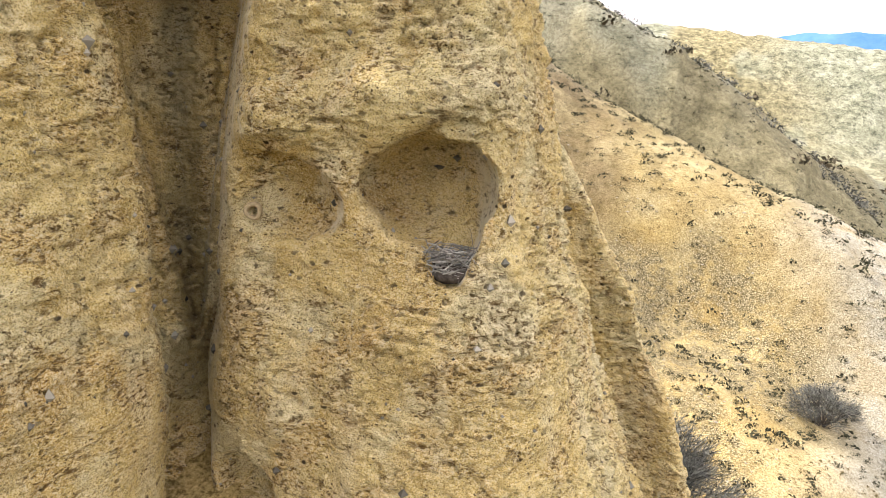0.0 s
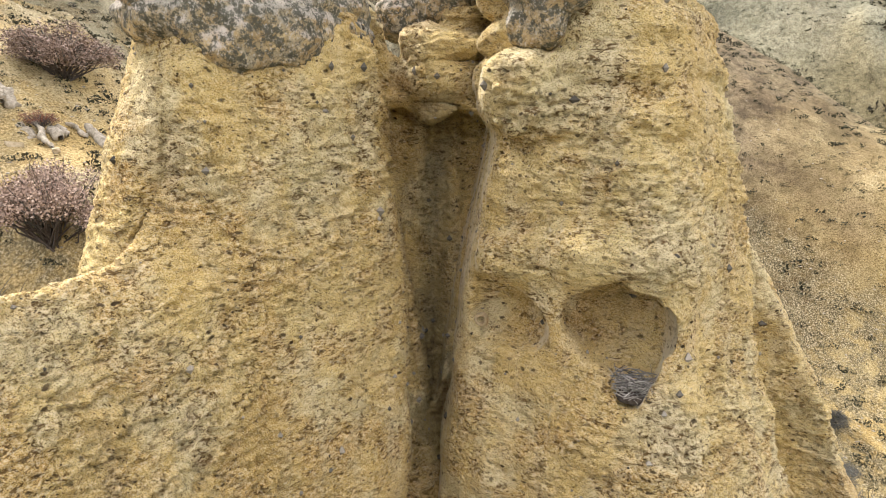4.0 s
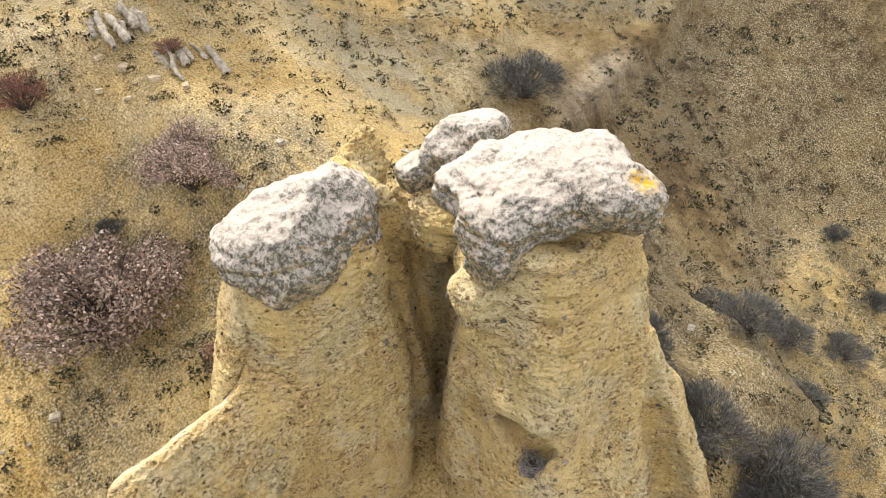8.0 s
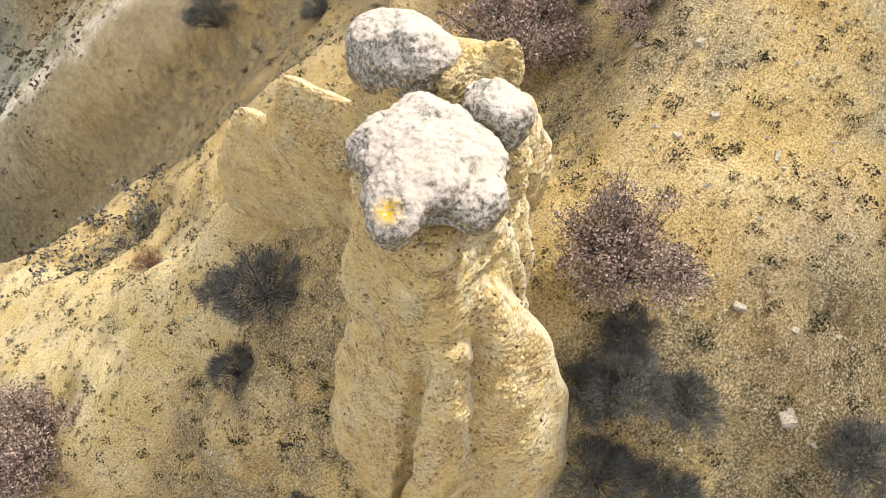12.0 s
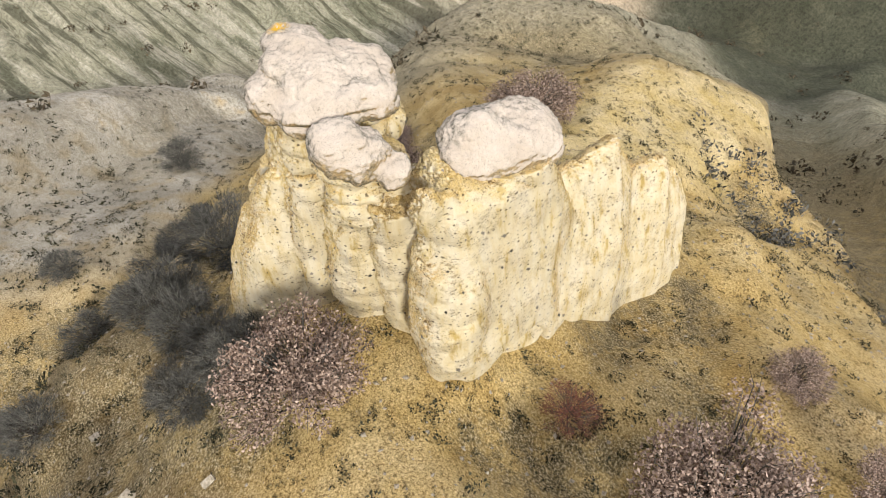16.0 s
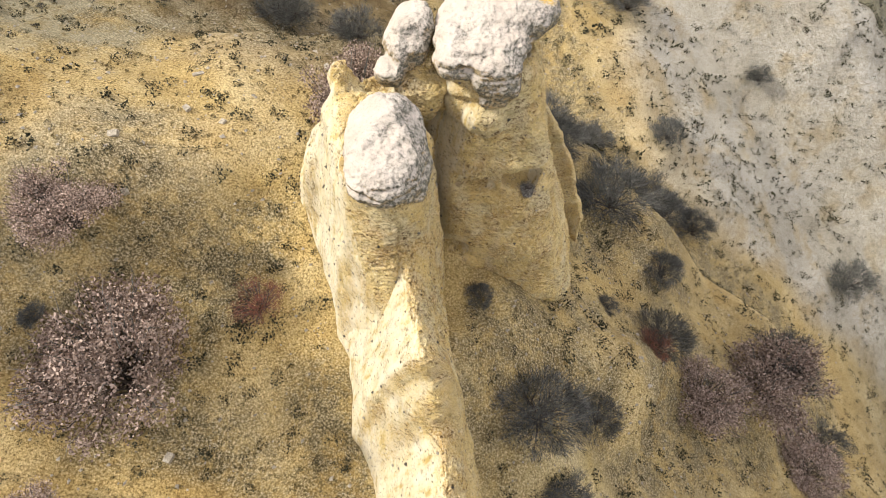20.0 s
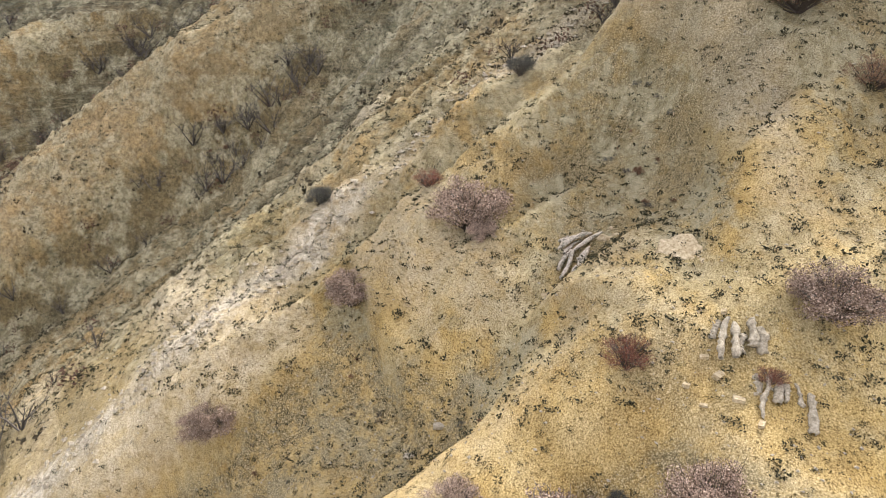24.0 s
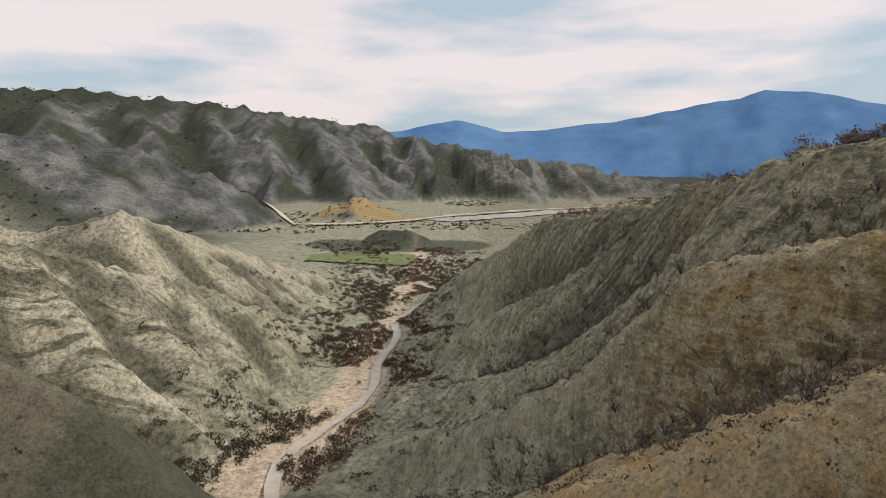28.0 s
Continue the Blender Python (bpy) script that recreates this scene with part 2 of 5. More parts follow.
def ground_material():
    m = Mat("marl_ground", 0.95)
    mid = m.noise(0.35, 6, 0.65)
    patch = m.noise(0.9, 6, 0.7)
    fine = m.noise(4.2, 8, 0.8)
    grit = m.noise(13.0, 6, 0.78)
    far_grain = m.noise(0.12, 8, 0.75)

    def dot(x, y):
        v = m.n.new("ShaderNodeVectorMath")
        v.operation = "DOT_PRODUCT"
        m.l.new(m.pos, v.inputs[0])
        v.inputs[1].default_value = (x, y, 0)
        return v.outputs["Value"]

    def runnels(u, v, scale, stretch, detail=5.0):
        """Streaks that run down the fall line."""
        c = m.n.new("ShaderNodeCombineXYZ")
        m.l.new(m.math("MULTIPLY", u, scale), c.inputs[0])
        m.l.new(m.math("MULTIPLY", v, scale * stretch), c.inputs[1])
        return m.noise(1.0, detail, 0.65, c.outputs[0], 0.4)

    bank = attribute(m, "bank")
    east_u, east_v, west_u, west_v = dot(0.68, 0.73), dot(-0.73, 0.68), dot(-0.5, 0.86), dot(0.86, 0.5)
    wide = m.mix(bank, runnels(east_u, east_v, 0.22, 0.10), runnels(west_u, west_v, 0.10, 0.12))
    thin = m.mix(bank, runnels(east_u, east_v, 0.9, 0.07), runnels(west_u, west_v, 0.42, 0.10))
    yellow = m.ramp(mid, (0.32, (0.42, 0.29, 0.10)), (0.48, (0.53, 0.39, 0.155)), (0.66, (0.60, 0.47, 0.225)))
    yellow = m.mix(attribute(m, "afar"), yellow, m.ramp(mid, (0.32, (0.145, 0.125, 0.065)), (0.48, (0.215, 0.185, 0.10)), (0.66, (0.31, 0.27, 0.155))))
    marl = m.ramp(far_grain, (0.32, (0.13, 0.135, 0.09)), (0.5, (0.255, 0.255, 0.18)), (0.68, (0.38, 0.37, 0.285)))
    c = m.mix(attribute(m, "marl"), yellow, marl)
    c = m.mix(m.math("MULTIPLY", attribute(m, "ochre"), m.ramp(far_grain, (0.42, 0.5), (0.55, 0.95))), c, m.ramp(mid, (0.35, (0.31, 0.195, 0.07)), (0.65, (0.47, 0.325, 0.14))))
    heath = m.math("MULTIPLY", attribute(m, "heath"), m.ramp(m.noise(0.55, 8, 0.8), (0.46, 0.0), (0.56, 0.7)))
    c = m.mix(heath, c, m.ramp(fine, (0.35, (0.075, 0.07, 0.034)), (0.65, (0.19, 0.17, 0.09))))
    c = m.mix(m.math("MULTIPLY", attribute(m, "umber"), m.ramp(mid, (0.45, 1.0), (0.68, 0.5))), c, m.ramp(patch, (0.38, (0.075, 0.052, 0.025)), (0.6, (0.18, 0.125, 0.06))))
    c = m.mix(m.math("MULTIPLY", attribute(m, "pale"), m.ramp(patch, (0.35, 0.35), (0.6, 1.0))), c, (0.58, 0.51, 0.37))
    c = m.mix(attribute(m, "chalk"), c, m.ramp(patch, (0.35, (0.26, 0.235, 0.17)), (0.6, (0.42, 0.385, 0.29))))
    c = m.mix(attribute(m, "slate"), c, m.ramp(m.noise(0.02, 6, 0.7), (0.38, (0.045, 0.05, 0.05)), (0.5, (0.095, 0.10, 0.098)), (0.62, (0.18, 0.18, 0.17))))
    close = attribute(m, "close")
    streaked = m.math("MULTIPLY", m.math("MAXIMUM", attribute(m, "marl"), attribute(m, "chalk")), attribute(m, "runnel"))
    c = m.mix(m.math("MULTIPLY", streaked, m.ramp(wide, (0.40, 0.8), (0.47, 0.0))), c, (0.075, 0.08, 0.05))
    c = m.mix(m.math("MULTIPLY", streaked, m.ramp(thin, (0.41, 0.85), (0.47, 0.0))), c, (0.09, 0.09, 0.06))
    c = m.mix(m.math("MULTIPLY", streaked, m.ramp(thin, (0.53, 0.0), (0.60, 0.5))), c, (0.50, 0.47, 0.38))
    # scrub, and the shade painted dark on one western spur
    c = m.mix(m.math("MULTIPLY", attribute(m, "scrub"), m.ramp(far_grain, (0.36, 0.6), (0.5, 1.0))), c, (0.04, 0.047, 0.03))
    # shade of the rills, with some dark growth, painted into the soil colour
    c = m.mix(m.math("MULTIPLY", attribute(m, "rill"), 0.9), c, m.ramp(mid, (0.35, (0.05, 0.055, 0.035)), (0.65, (0.11, 0.105, 0.075))))
    c = m.mix(attribute(m, "sand"), c, (0.46, 0.38, 0.28))
    c = m.mix(m.math("MULTIPLY", attribute(m, "crest"), m.ramp(patch, (0.38, 0.2), (0.52, 0.9))), c, (0.66, 0.60, 0.47))
    c = m.mix(attribute(m, "knoll"), c, m.ramp(mid, (0.35, (0.54, 0.415, 0.165)), (0.65, (0.66, 0.55, 0.31))))
    c = m.mix(m.math("MULTIPLY", attribute(m, "ashen"), m.ramp(mid, (0.36, 0.55), (0.5, 1.0))), c, m.ramp(m.noise(0.16, 5, 0.65), (0.35, (0.34, 0.31, 0.235)), (0.62, (0.50, 0.47, 0.385)), (0.75, (0.50, 0.38, 0.20))))
    # beds that crop out on the hillside
    beds = m.noise(1.0, 6, 0.7, m.scaled(0.12, 0.12, 1.5), 0.8)
    c = m.mix(m.math("MULTIPLY", attribute(m, "strata"), m.ramp(beds, (0.42, 0.4), (0.49, 0.0))), c, (0.12, 0.085, 0.04))
    c = m.mix(m.math("MULTIPLY", attribute(m, "strata"), m.ramp(beds, (0.53, 0.0), (0.60, 0.22))), c, (0.50, 0.42, 0.27))
    # leaf litter and dead grass in the hollows
    litter = m.math("MULTIPLY", attribute(m, "litter"), m.ramp(m.math("ADD", m.math("MULTIPLY", patch, 0.55), m.math("MULTIPLY", fine, 0.45)), (0.42, 0.1), (0.53, 0.92)))
    c = m.mix(litter, c, m.ramp(grit, (0.40, (0.025, 0.024, 0.014)), (0.47, (0.11, 0.09, 0.045)), (0.53, (0.27, 0.22, 0.12)), (0.60, (0.56, 0.48, 0.32))))
    bare = m.math("MULTIPLY", close, m.math("SUBTRACT", 1.0, litter))
    c = m.mix(m.math("MULTIPLY", attribute(m, "sage"), m.ramp(m.noise(0.22, 7, 0.7), (0.46, 0.0), (0.55, 0.6))), c, m.ramp(patch, (0.4, (0.24, 0.225, 0.14)), (0.6, (0.47, 0.435, 0.30))))
    speck = m.mix(m.ramp(fine, (0.39, 0.8), (0.455, 0.0)), (1.0, 1.0, 1.0), (0.42, 0.38, 0.33))
    speck = m.mix(m.ramp(grit, (0.415, 0.9), (0.475, 0.0)), speck, (0.33, 0.29, 0.24))
    speck = m.mix(m.ramp(grit, (0.525, 0.0), (0.60, 0.9)), speck, (1.45, 1.5, 1.7))
    c = m.mix(bare, c, m.mix(1.0, c, speck, "MULTIPLY"))
    stubble = m.ramp(m.noise(1.9, 10, 0.88), (0.42, 0.5), (0.48, 0.95), (0.55, 1.25))
    c = m.mix(attribute(m, "afar"), c, m.mix(1.0, c, stubble, "MULTIPLY"))
    c = m.mix(m.math("SUBTRACT", 1.0, close), c, m.mix(1.0, c, m.ramp(m.noise(0.5, 10, 0.85), (0.42, 0.35), (0.48, 0.95), (0.56, 1.4)), "MULTIPLY"))
    m.bump(m.math("ADD", m.math("MULTIPLY", fine, 1.0), m.math("MULTIPLY", grit, 0.5)), 0.85, 0.12)
    return m.base(c)


def leaf_material(name, dark, light):
    m = Mat(name, 0.8)
    isle = m.geo.outputs["Random Per Island"]
    info = m.n.new("ShaderNodeObjectInfo")
    c = m.ramp(isle, (0.0, dark), (0.55, tuple((a + b) / 2 for a, b in zip(dark, light))), (1.0, light))
    c = m.mix(m.math("MULTIPLY", info.outputs["Random"], 0.35), c, tuple(0.6 * v for v in dark))
    return m.base(c)


def plain_material(name, a, b, scale=6.0, rough=0.9, bump=0.02):
    m = Mat(name, rough)
    n = m.noise(scale, 5, 0.7)
    m.bump(n, 0.6, bump)
    return m.base(m.ramp(n, (0.35, a), (0.65, b)))


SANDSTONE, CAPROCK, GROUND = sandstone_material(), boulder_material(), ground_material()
LEAF_PINK = leaf_material("dry_pink_leaves", (0.11, 0.07, 0.05), (0.66, 0.52, 0.43))
LEAF_RED = leaf_material("dry_red_leaves", (0.15, 0.055, 0.035), (0.36, 0.17, 0.12))
LEAF_ORANGE = leaf_material("dry_orange_leaves", (0.13, 0.075, 0.045), (0.36, 0.225, 0.15))
TWIG_GREY = leaf_material("grey_twigs", (0.025, 0.027, 0.023), (0.26, 0.255, 0.23))
TUFT = leaf_material("dark_cushion_plants", (0.016, 0.018, 0.010), (0.10, 0.095, 0.055))
SCRUB_FAR = leaf_material("brown_scrub", (0.035, 0.033, 0.022), (0.14, 0.11, 0.07))
TWIG_DARK = leaf_material("dark_grey_twigs", (0.05, 0.046, 0.042), (0.19, 0.17, 0.15))
VALLEY_LEAF = leaf_material("brown_oak_leaves", (0.06, 0.04, 0.03), (0.27, 0.165, 0.115))
BARK = plain_material("dark_bark", (0.045, 0.035, 0.03), (0.12, 0.10, 0.085), 20.0)
CLAST = leaf_material("stones_in_rock", (0.05, 0.045, 0.035), (0.52, 0.47, 0.38))
STONE = plain_material("pale_stone", (0.22, 0.19, 0.14), (0.50, 0.45, 0.36), 9.0)
SLAB = plain_material("layered_slab_rock", (0.26, 0.20, 0.11), (0.60, 0.51, 0.36), 5.0)
STICK = leaf_material("nest_sticks", (0.08, 0.075, 0.065), (0.66, 0.62, 0.55))
MUD = plain_material("dried_mud", (0.36, 0.27, 0.15), (0.50, 0.40, 0.25), 25.0)
ROAD = plain_material("pale_gravel_road", (0.42, 0.38, 0.32), (0.55, 0.50, 0.43), 0.2)
GRASS = plain_material("green_field_grass", (0.12, 0.15, 0.055), (0.19, 0.22, 0.10), 0.08)
# distance haze is mixed into this blue base colour
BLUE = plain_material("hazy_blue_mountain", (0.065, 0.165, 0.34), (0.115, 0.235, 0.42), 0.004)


# ---- numeric helpers ----
def lattice(i, j, k, seed):
    n = (i * 73856093) ^ (j * 19349663) ^ (k * 83492791) ^ (seed * 2654435761)
    n = (n ^ (n >> 13)) * 1274126177
    n = n ^ (n >> 16)
    return (n & 0xFFFF) / 65535.0


def vnoise(p, seed=0):
    """Smooth value noise in 0..1 on an array of points."""
    p = np.asarray(p, float)
    f = np.floor(p)
    i = f.astype(np.int64)
    u = p - f
    u = u * u * (3 - 2 * u)
    out = 0
    for dx in (0, 1):
        wx = u[..., 0] if dx else 1 - u[..., 0]
        for dy in (0, 1):
            wy = u[..., 1] if dy else 1 - u[..., 1]
            for dz in (0, 1):
                wz = u[..., 2] if dz else 1 - u[..., 2]
                out = out + wx * wy * wz * lattice(i[..., 0] + dx, i[..., 1] + dy, i[..., 2] + dz, seed)
    return out


def fnoise(p, octaves=4, gain=0.5, seed=0):
    """Layered noise about zero, in about -1..1."""
    out, a, q = 0, 1.0, np.asarray(p, float)
    for o in range(octaves):
        out = out + a * (2 * vnoise(q, seed + o) - 1)
        a, q = a * gain, q * 2.03 + 17.3
    return out


def smin(a, b, k):
    h = np.clip(0.5 + 0.5 * (b - a) / k, 0, 1)
    return b * (1 - h) + a * h - k * h * (1 - h)


def smax(a, b, k):
    return -smin(-a, -b, k)


def ellipsoid(P, c, r, n=2.0):
    q = np.abs((P - np.array(c)) / np.array(r)) ** n
    return (q.sum(-1) ** (1 / n) - 1) * min(r)


def loft(P, rows, n=3.0, turn=0.0):
    """A column through ellipses: rows of z, cx, cy, rx, ry from the top down."""
    a = np.array(rows, float)[::-1]
    z = P[..., 2]
    cx, cy, rx, ry = (np.interp(z, a[:, 0], a[:, i]) for i in (1, 2, 3, 4))
    c, s = math.cos(radians(turn)), math.sin(radians(turn))
    dx, dy = P[..., 0] - cx, P[..., 1] - cy
    u, v = (c * dx + s * dy) / rx, (-s * dx + c * dy) / ry
    d = ((np.abs(u) ** n + np.abs(v) ** n) ** (1 / n) - 1) * np.minimum(rx, ry)
    return np.maximum(d, z - a[-1, 0])


def surface(field, low, high, step):
    """A quad mesh on the zero level of field(points)."""
    axes = [np.arange(l, h + step, step) for l, h in zip(low, high)]
    P = np.stack(np.meshgrid(*axes, indexing="ij"), -1)
    d = field(P)
    inside = d < 0
    nx, ny, nz = d.shape
    total = np.zeros((nx - 1, ny - 1, nz - 1, 3))
    count = np.zeros((nx - 1, ny - 1, nz - 1))
    corner = [(i, j, k) for i in (0, 1) for j in (0, 1) for k in (0, 1)]
    part_of = lambda arr, c: arr[c[0]:nx - 1 + c[0], c[1]:ny - 1 + c[1], c[2]:nz - 1 + c[2]]
    for a in corner:
        for ax in range(3):
            if a[ax]:
                continue
            b = tuple(1 if i == ax else a[i] for i in range(3))
            da, db = part_of(d, a), part_of(d, b)
            cross = (da < 0) != (db < 0)
            t = np.where(cross, da / np.where(cross, da - db, 1), 0)
            pt = np.zeros(total.shape)
            for i in range(3):
                pt[..., i] = a[i]
            pt[..., ax] = t
            total += pt * cross[..., None]
            count += cross
    used = count > 0
    ids = np.full(used.shape, -1, np.int64)
    ids[used] = np.arange(used.sum())
    cell = np.argwhere(used)
    verts = np.array(low) + (cell + total[used] / count[used][:, None]) * step
    quads = []
    for ax in range(3):
        b, c = (ax + 1) % 3, (ax + 2) % 3
        lo = [slice(1, -1)] * 3
        lo[ax] = slice(0, -1)
        hi = list(lo)
        hi[ax] = slice(1, None)
        full0 = np.take(inside, range(0, inside.shape[ax] - 1), ax)
        full1 = np.take(inside, range(1, inside.shape[ax]), ax)
        e = np.argwhere(full0 != full1)
        ok = (e[:, b] > 0) & (e[:, c] > 0) & (e[:, b] < d.shape[b] - 1) & (e[:, c] < d.shape[c] - 1)
        e = e[ok]
        out = full0[tuple(e.T)]
        q = []
        for ob, oc in ((-1, -1), (0, -1), (0, 0), (-1, 0)):
            f = e.copy()
            f[:, b] += ob
            f[:, c] += oc
            q.append(ids[tuple(f.T)])
        q = np.stack(q, 1)
        q[~out] = q[~out][:, ::-1]
        quads.append(q)
    return verts, np.concatenate(quads)


def vertex_normals(v, q):
    n = np.cross(v[q[:, 2]] - v[q[:, 0]], v[q[:, 3]] - v[q[:, 1]])
    out = np.zeros_like(v)
    for i in range(4):
        for a in range(3):
            out[:, a] += np.bincount(q[:, i], n[:, a], len(v))
    return out / (np.linalg.norm(out, axis=1, keepdims=True) + 1e-9)


def smoothed(v, q, times=1, amount=0.5):
    for _ in range(times):
        s, k = np.zeros_like(v), np.zeros(len(v))
        for i in range(4):
            for o in (1, 3):
                w = q[:, (i + o) % 4]
                k += np.bincount(q[:, i], minlength=len(v))
                for a in range(3):
                    s[:, a] += np.bincount(q[:, i], v[w, a], len(v))
        v = v + amount * (s / np.maximum(k, 1)[:, None] - v)
    return v


def split(v, q):
    """Each quad into four."""
    e = np.sort(np.stack([q, np.roll(q, -1, 1)], -1).reshape(-1, 2), 1)
    key, inverse = np.unique(e[:, 0] * len(v) + e[:, 1], return_inverse=True)
    mid = (v[key // len(v)] + v[key % len(v)]) / 2
    m = len(v) + inverse.reshape(-1, 4)
    f = len(v) + len(mid) + np.arange(len(q))
    face = v[q].mean(1)
    new_q = np.concatenate([np.stack([q[:, i], m[:, i], f, m[:, i - 1]], 1) for i in range(4)])
    return np.concatenate([v, mid, face]), new_q


def mesh_of(name, v, q, material, smooth=True):
    me = bpy.data.meshes.new(name)
    me.vertices.add(len(v))
    me.vertices.foreach_set("co", np.asarray(v, np.float32).ravel())
    q = np.asarray(q, np.int32)
    k = q.shape[1]
    me.loops.add(q.size)
    me.loops.foreach_set("vertex_index", q.ravel())
    me.polygons.add(len(q))
    me.polygons.foreach_set("loop_start", np.arange(0, q.size, k, dtype=np.int32))
    me.polygons.foreach_set("use_smooth", np.full(len(q), smooth))
    me.update(calc_edges=True)
    me.materials.append(material)
    return me


def part(name, me, parent, label=""):
    ob = new(name, me)
    ob.parent = parent
    if label:
        ob["label"] = label
    return ob


# ---- the land ----
# crests and gullies: x, y, z along each line
LINES = [
    [(150, -25, 80), (100, -18, 52), (60, -5, 26), (46, 3, 15.5), (32, 0, 4), (18.5, -1, -3.4), (12.5, -2, -5.2), (9, -3, -6.2), (6, -3.5, -7.0), (3.2, -3.6, -7.5)],
    [(10, -6, -6.2), (7, -7.7, -7.4), (5.5, -10.6, -9.5), (1.7, -12.8, -12.7)],
    [(1.7, -5.2, -9.2), (-0.5, -7.2, -12.0), (-3, -7.8, -13.8), (-5.5, -8, -15.5), (-8, -6.3, -17.3)],
    [(1.0, 12, -12.3), (-3, 12.2, -15.0), (-8.7, 13.5, -18.8), (-12, 21, -23.5), (-16, 30, -28.5), (-18, 36, -31.5), (-23, 45, -39), (-34, 60, -56)],
    [(-12, 16, -21.5), (-22, 18, -28), (-34, 23, -37), (-42, 30, -44)],
    [(1.6, 1.3, -9.5), (-1.5, 3, -10.9), (-4.8, 4.2, -13.4), (-7, 7.4, -17.6), (-13, 6, -22.5), (-19, 5.4, -26.9), (-30, 1, -36.5), (-45, -3, -49), (-70, 0, -70), (-92, 8, -84)],
    [(1.2, 5, -9.6), (-1.6, 6.8, -12.2), (-3.5, 9.5, -14.2)],
    [(-3.6, 0.3, -12.9), (-8, -1, -17), (-16, -2, -23.5)],
    [(6, -0.8, -7.5), (6.5, 2, -9), (5.4, 5, -10.4), (4.7, 7.4, -12.6), (3.2, 10.3, -14.2)],
    [(9.5, 4.5, -9.4), (7, 8.5, -11.7), (3.5, 13, -15), (-1.9, 15.2, -18), (-4.5, 21, -22.5), (-4, 28, -29.6)],
    [(70, -32, 22), (24, -14, -3), (12, -14.5, -9.5), (1, -20.5, -17.5), (-5, -22, -21), (-13, -14, -24.5), (-21, -10, -30), (-32, -6, -38), (-45, -4, -49.5)],
    [(60, -70, 40), (20, -52, 8), (2, -46, -3), (-6, -43, -7), (-16, -40, -12), (-25, -36, -17), (-33, -31, -22), (-40, -24.5, -30.5), (-46, -20, -36), (-56, -13, -47), (-68, -8, -60)],
    [(-8, -30, -18.5), (-14, -26.5, -21), (-21, -21.6, -26.5), (-30.8, -16.9, -34.4), (-39.5, -14, -39.8), (-52, -8.6, -50.8)],
    [(80, -110, 60), (8, -95, 12), (-6, -95, 4), (-24, -92, -11), (-50, -80, -35), (-80, -60, -65)],
    [(40, -75, 10), (-5, -62, -18), (-25, -50, -33), (-50, -35, -52), (-85, -30, -80)],
    [(34, 8, 0), (26, 12.5, -4), (20.5, 15.5, -12.5), (15, 24, -18.5), (7, 32, -28), (-2, 40, -37), (-16, 50, -50), (-40, 75, -70), (-68, 110, -86)],
    [(30, 5, 0), (22.5, 5, -2), (17.5, 9, -7), (14, 10.8, -9.2), (10.3, 11.7, -10.3), (7.7, 17, -15.4), (3, 24, -22), (0, 32, -30)],
    [(90, 5, 40), (60, 8, 16), (48, 17, 5.6), (35.2, 27.5, -5), (30, 31, -9), (23.6, 34.5, -11.7), (12, 42, -21), (3, 50, -28), (-12, 66, -45), (-38, 100, -75)],
    [(100, 20, 32), (80, 28, 14), (62, 42, -1), (50, 57, -15.5), (35, 70, -28), (10, 90, -50), (-20, 115, -72), (-50, 150, -87)],
    [(125, 35, 48), (110, 42, 36), (90, 55, 22), (70, 68, 5), (55, 78, -6), (35, 95, -25), (10, 120, -48), (-20, 160, -75)],
    [(110, 65, 30), (95, 75, 18), (65, 89, -8), (45, 105, -25), (20, 130, -50), (-15, 175, -80)],
    [(130, 60, 47), (100, 100, 22), (64, 110, 0), (46, 131, -10), (31, 145, -33), (10, 180, -60), (-8, 220, -80)],
    [(220, -40, 95), (150, 0, 62), (130, 60, 41), (100, 105, 25), (75, 150, 9), (80, 242, -4), (53, 320, -17), (20, 410, -55), (-5, 470, -86)],
    [(72, 170, -8), (40, 200, -45), (5, 250, -75), (-20, 300, -88)],
    [(75, 235, -10), (45, 260, -38), (20, 310, -65), (-10, 370, -88)],
    [(-150, -200, -70), (-120, -60, -80), (-100, 0, -84), (-96, 58, -86), (-75, 130, -88), (-50, 215, -89), (-37, 290, -89.5), (-44, 356, -90), (-35, 566, -91), (-60, 820, -92)],
    [(-200, 110, -25), (-130, 165, -68), (-78, 190, -88)],
    [(-260, 240, -20), (-150, 320, -72), (-70, 410, -90)],
    [(-260, 430, -50), (-180, 560, -85), (-100, 640, -91)],
    [(-260, 10, -25), (-170, 45, -70), (-110, 60, -85)],
    [(-700, 900, -86), (-200, 1060, -92), (100, 1100, -93), (600, 900, -90), (1200, 900, -90)],
    [(-1000, 1150, -60), (-400, 1400, -86), (0, 1500, -90), (500, 1400, -92), (1300, 1400, -90)],
    [(300, 600, -70), (200, 450, -50), (300, 250, 30), (400, 0, 120), (300, -400, 140)],
    [(0, -320, 35), (-80, -300, 22), (-200, -280, 5), (-330, -250, 20), (-500, -200, 60)],
    [(-60, -170, -20), (-140, -150, -65)],
    [(-520, 200, -30), (-420, 480, -72), (-620, 640, -70)],
    [(-1700, 1400, -20), (-900, 2300, 0), (300, 2300, -60), (1200, 2000, -80)],
]

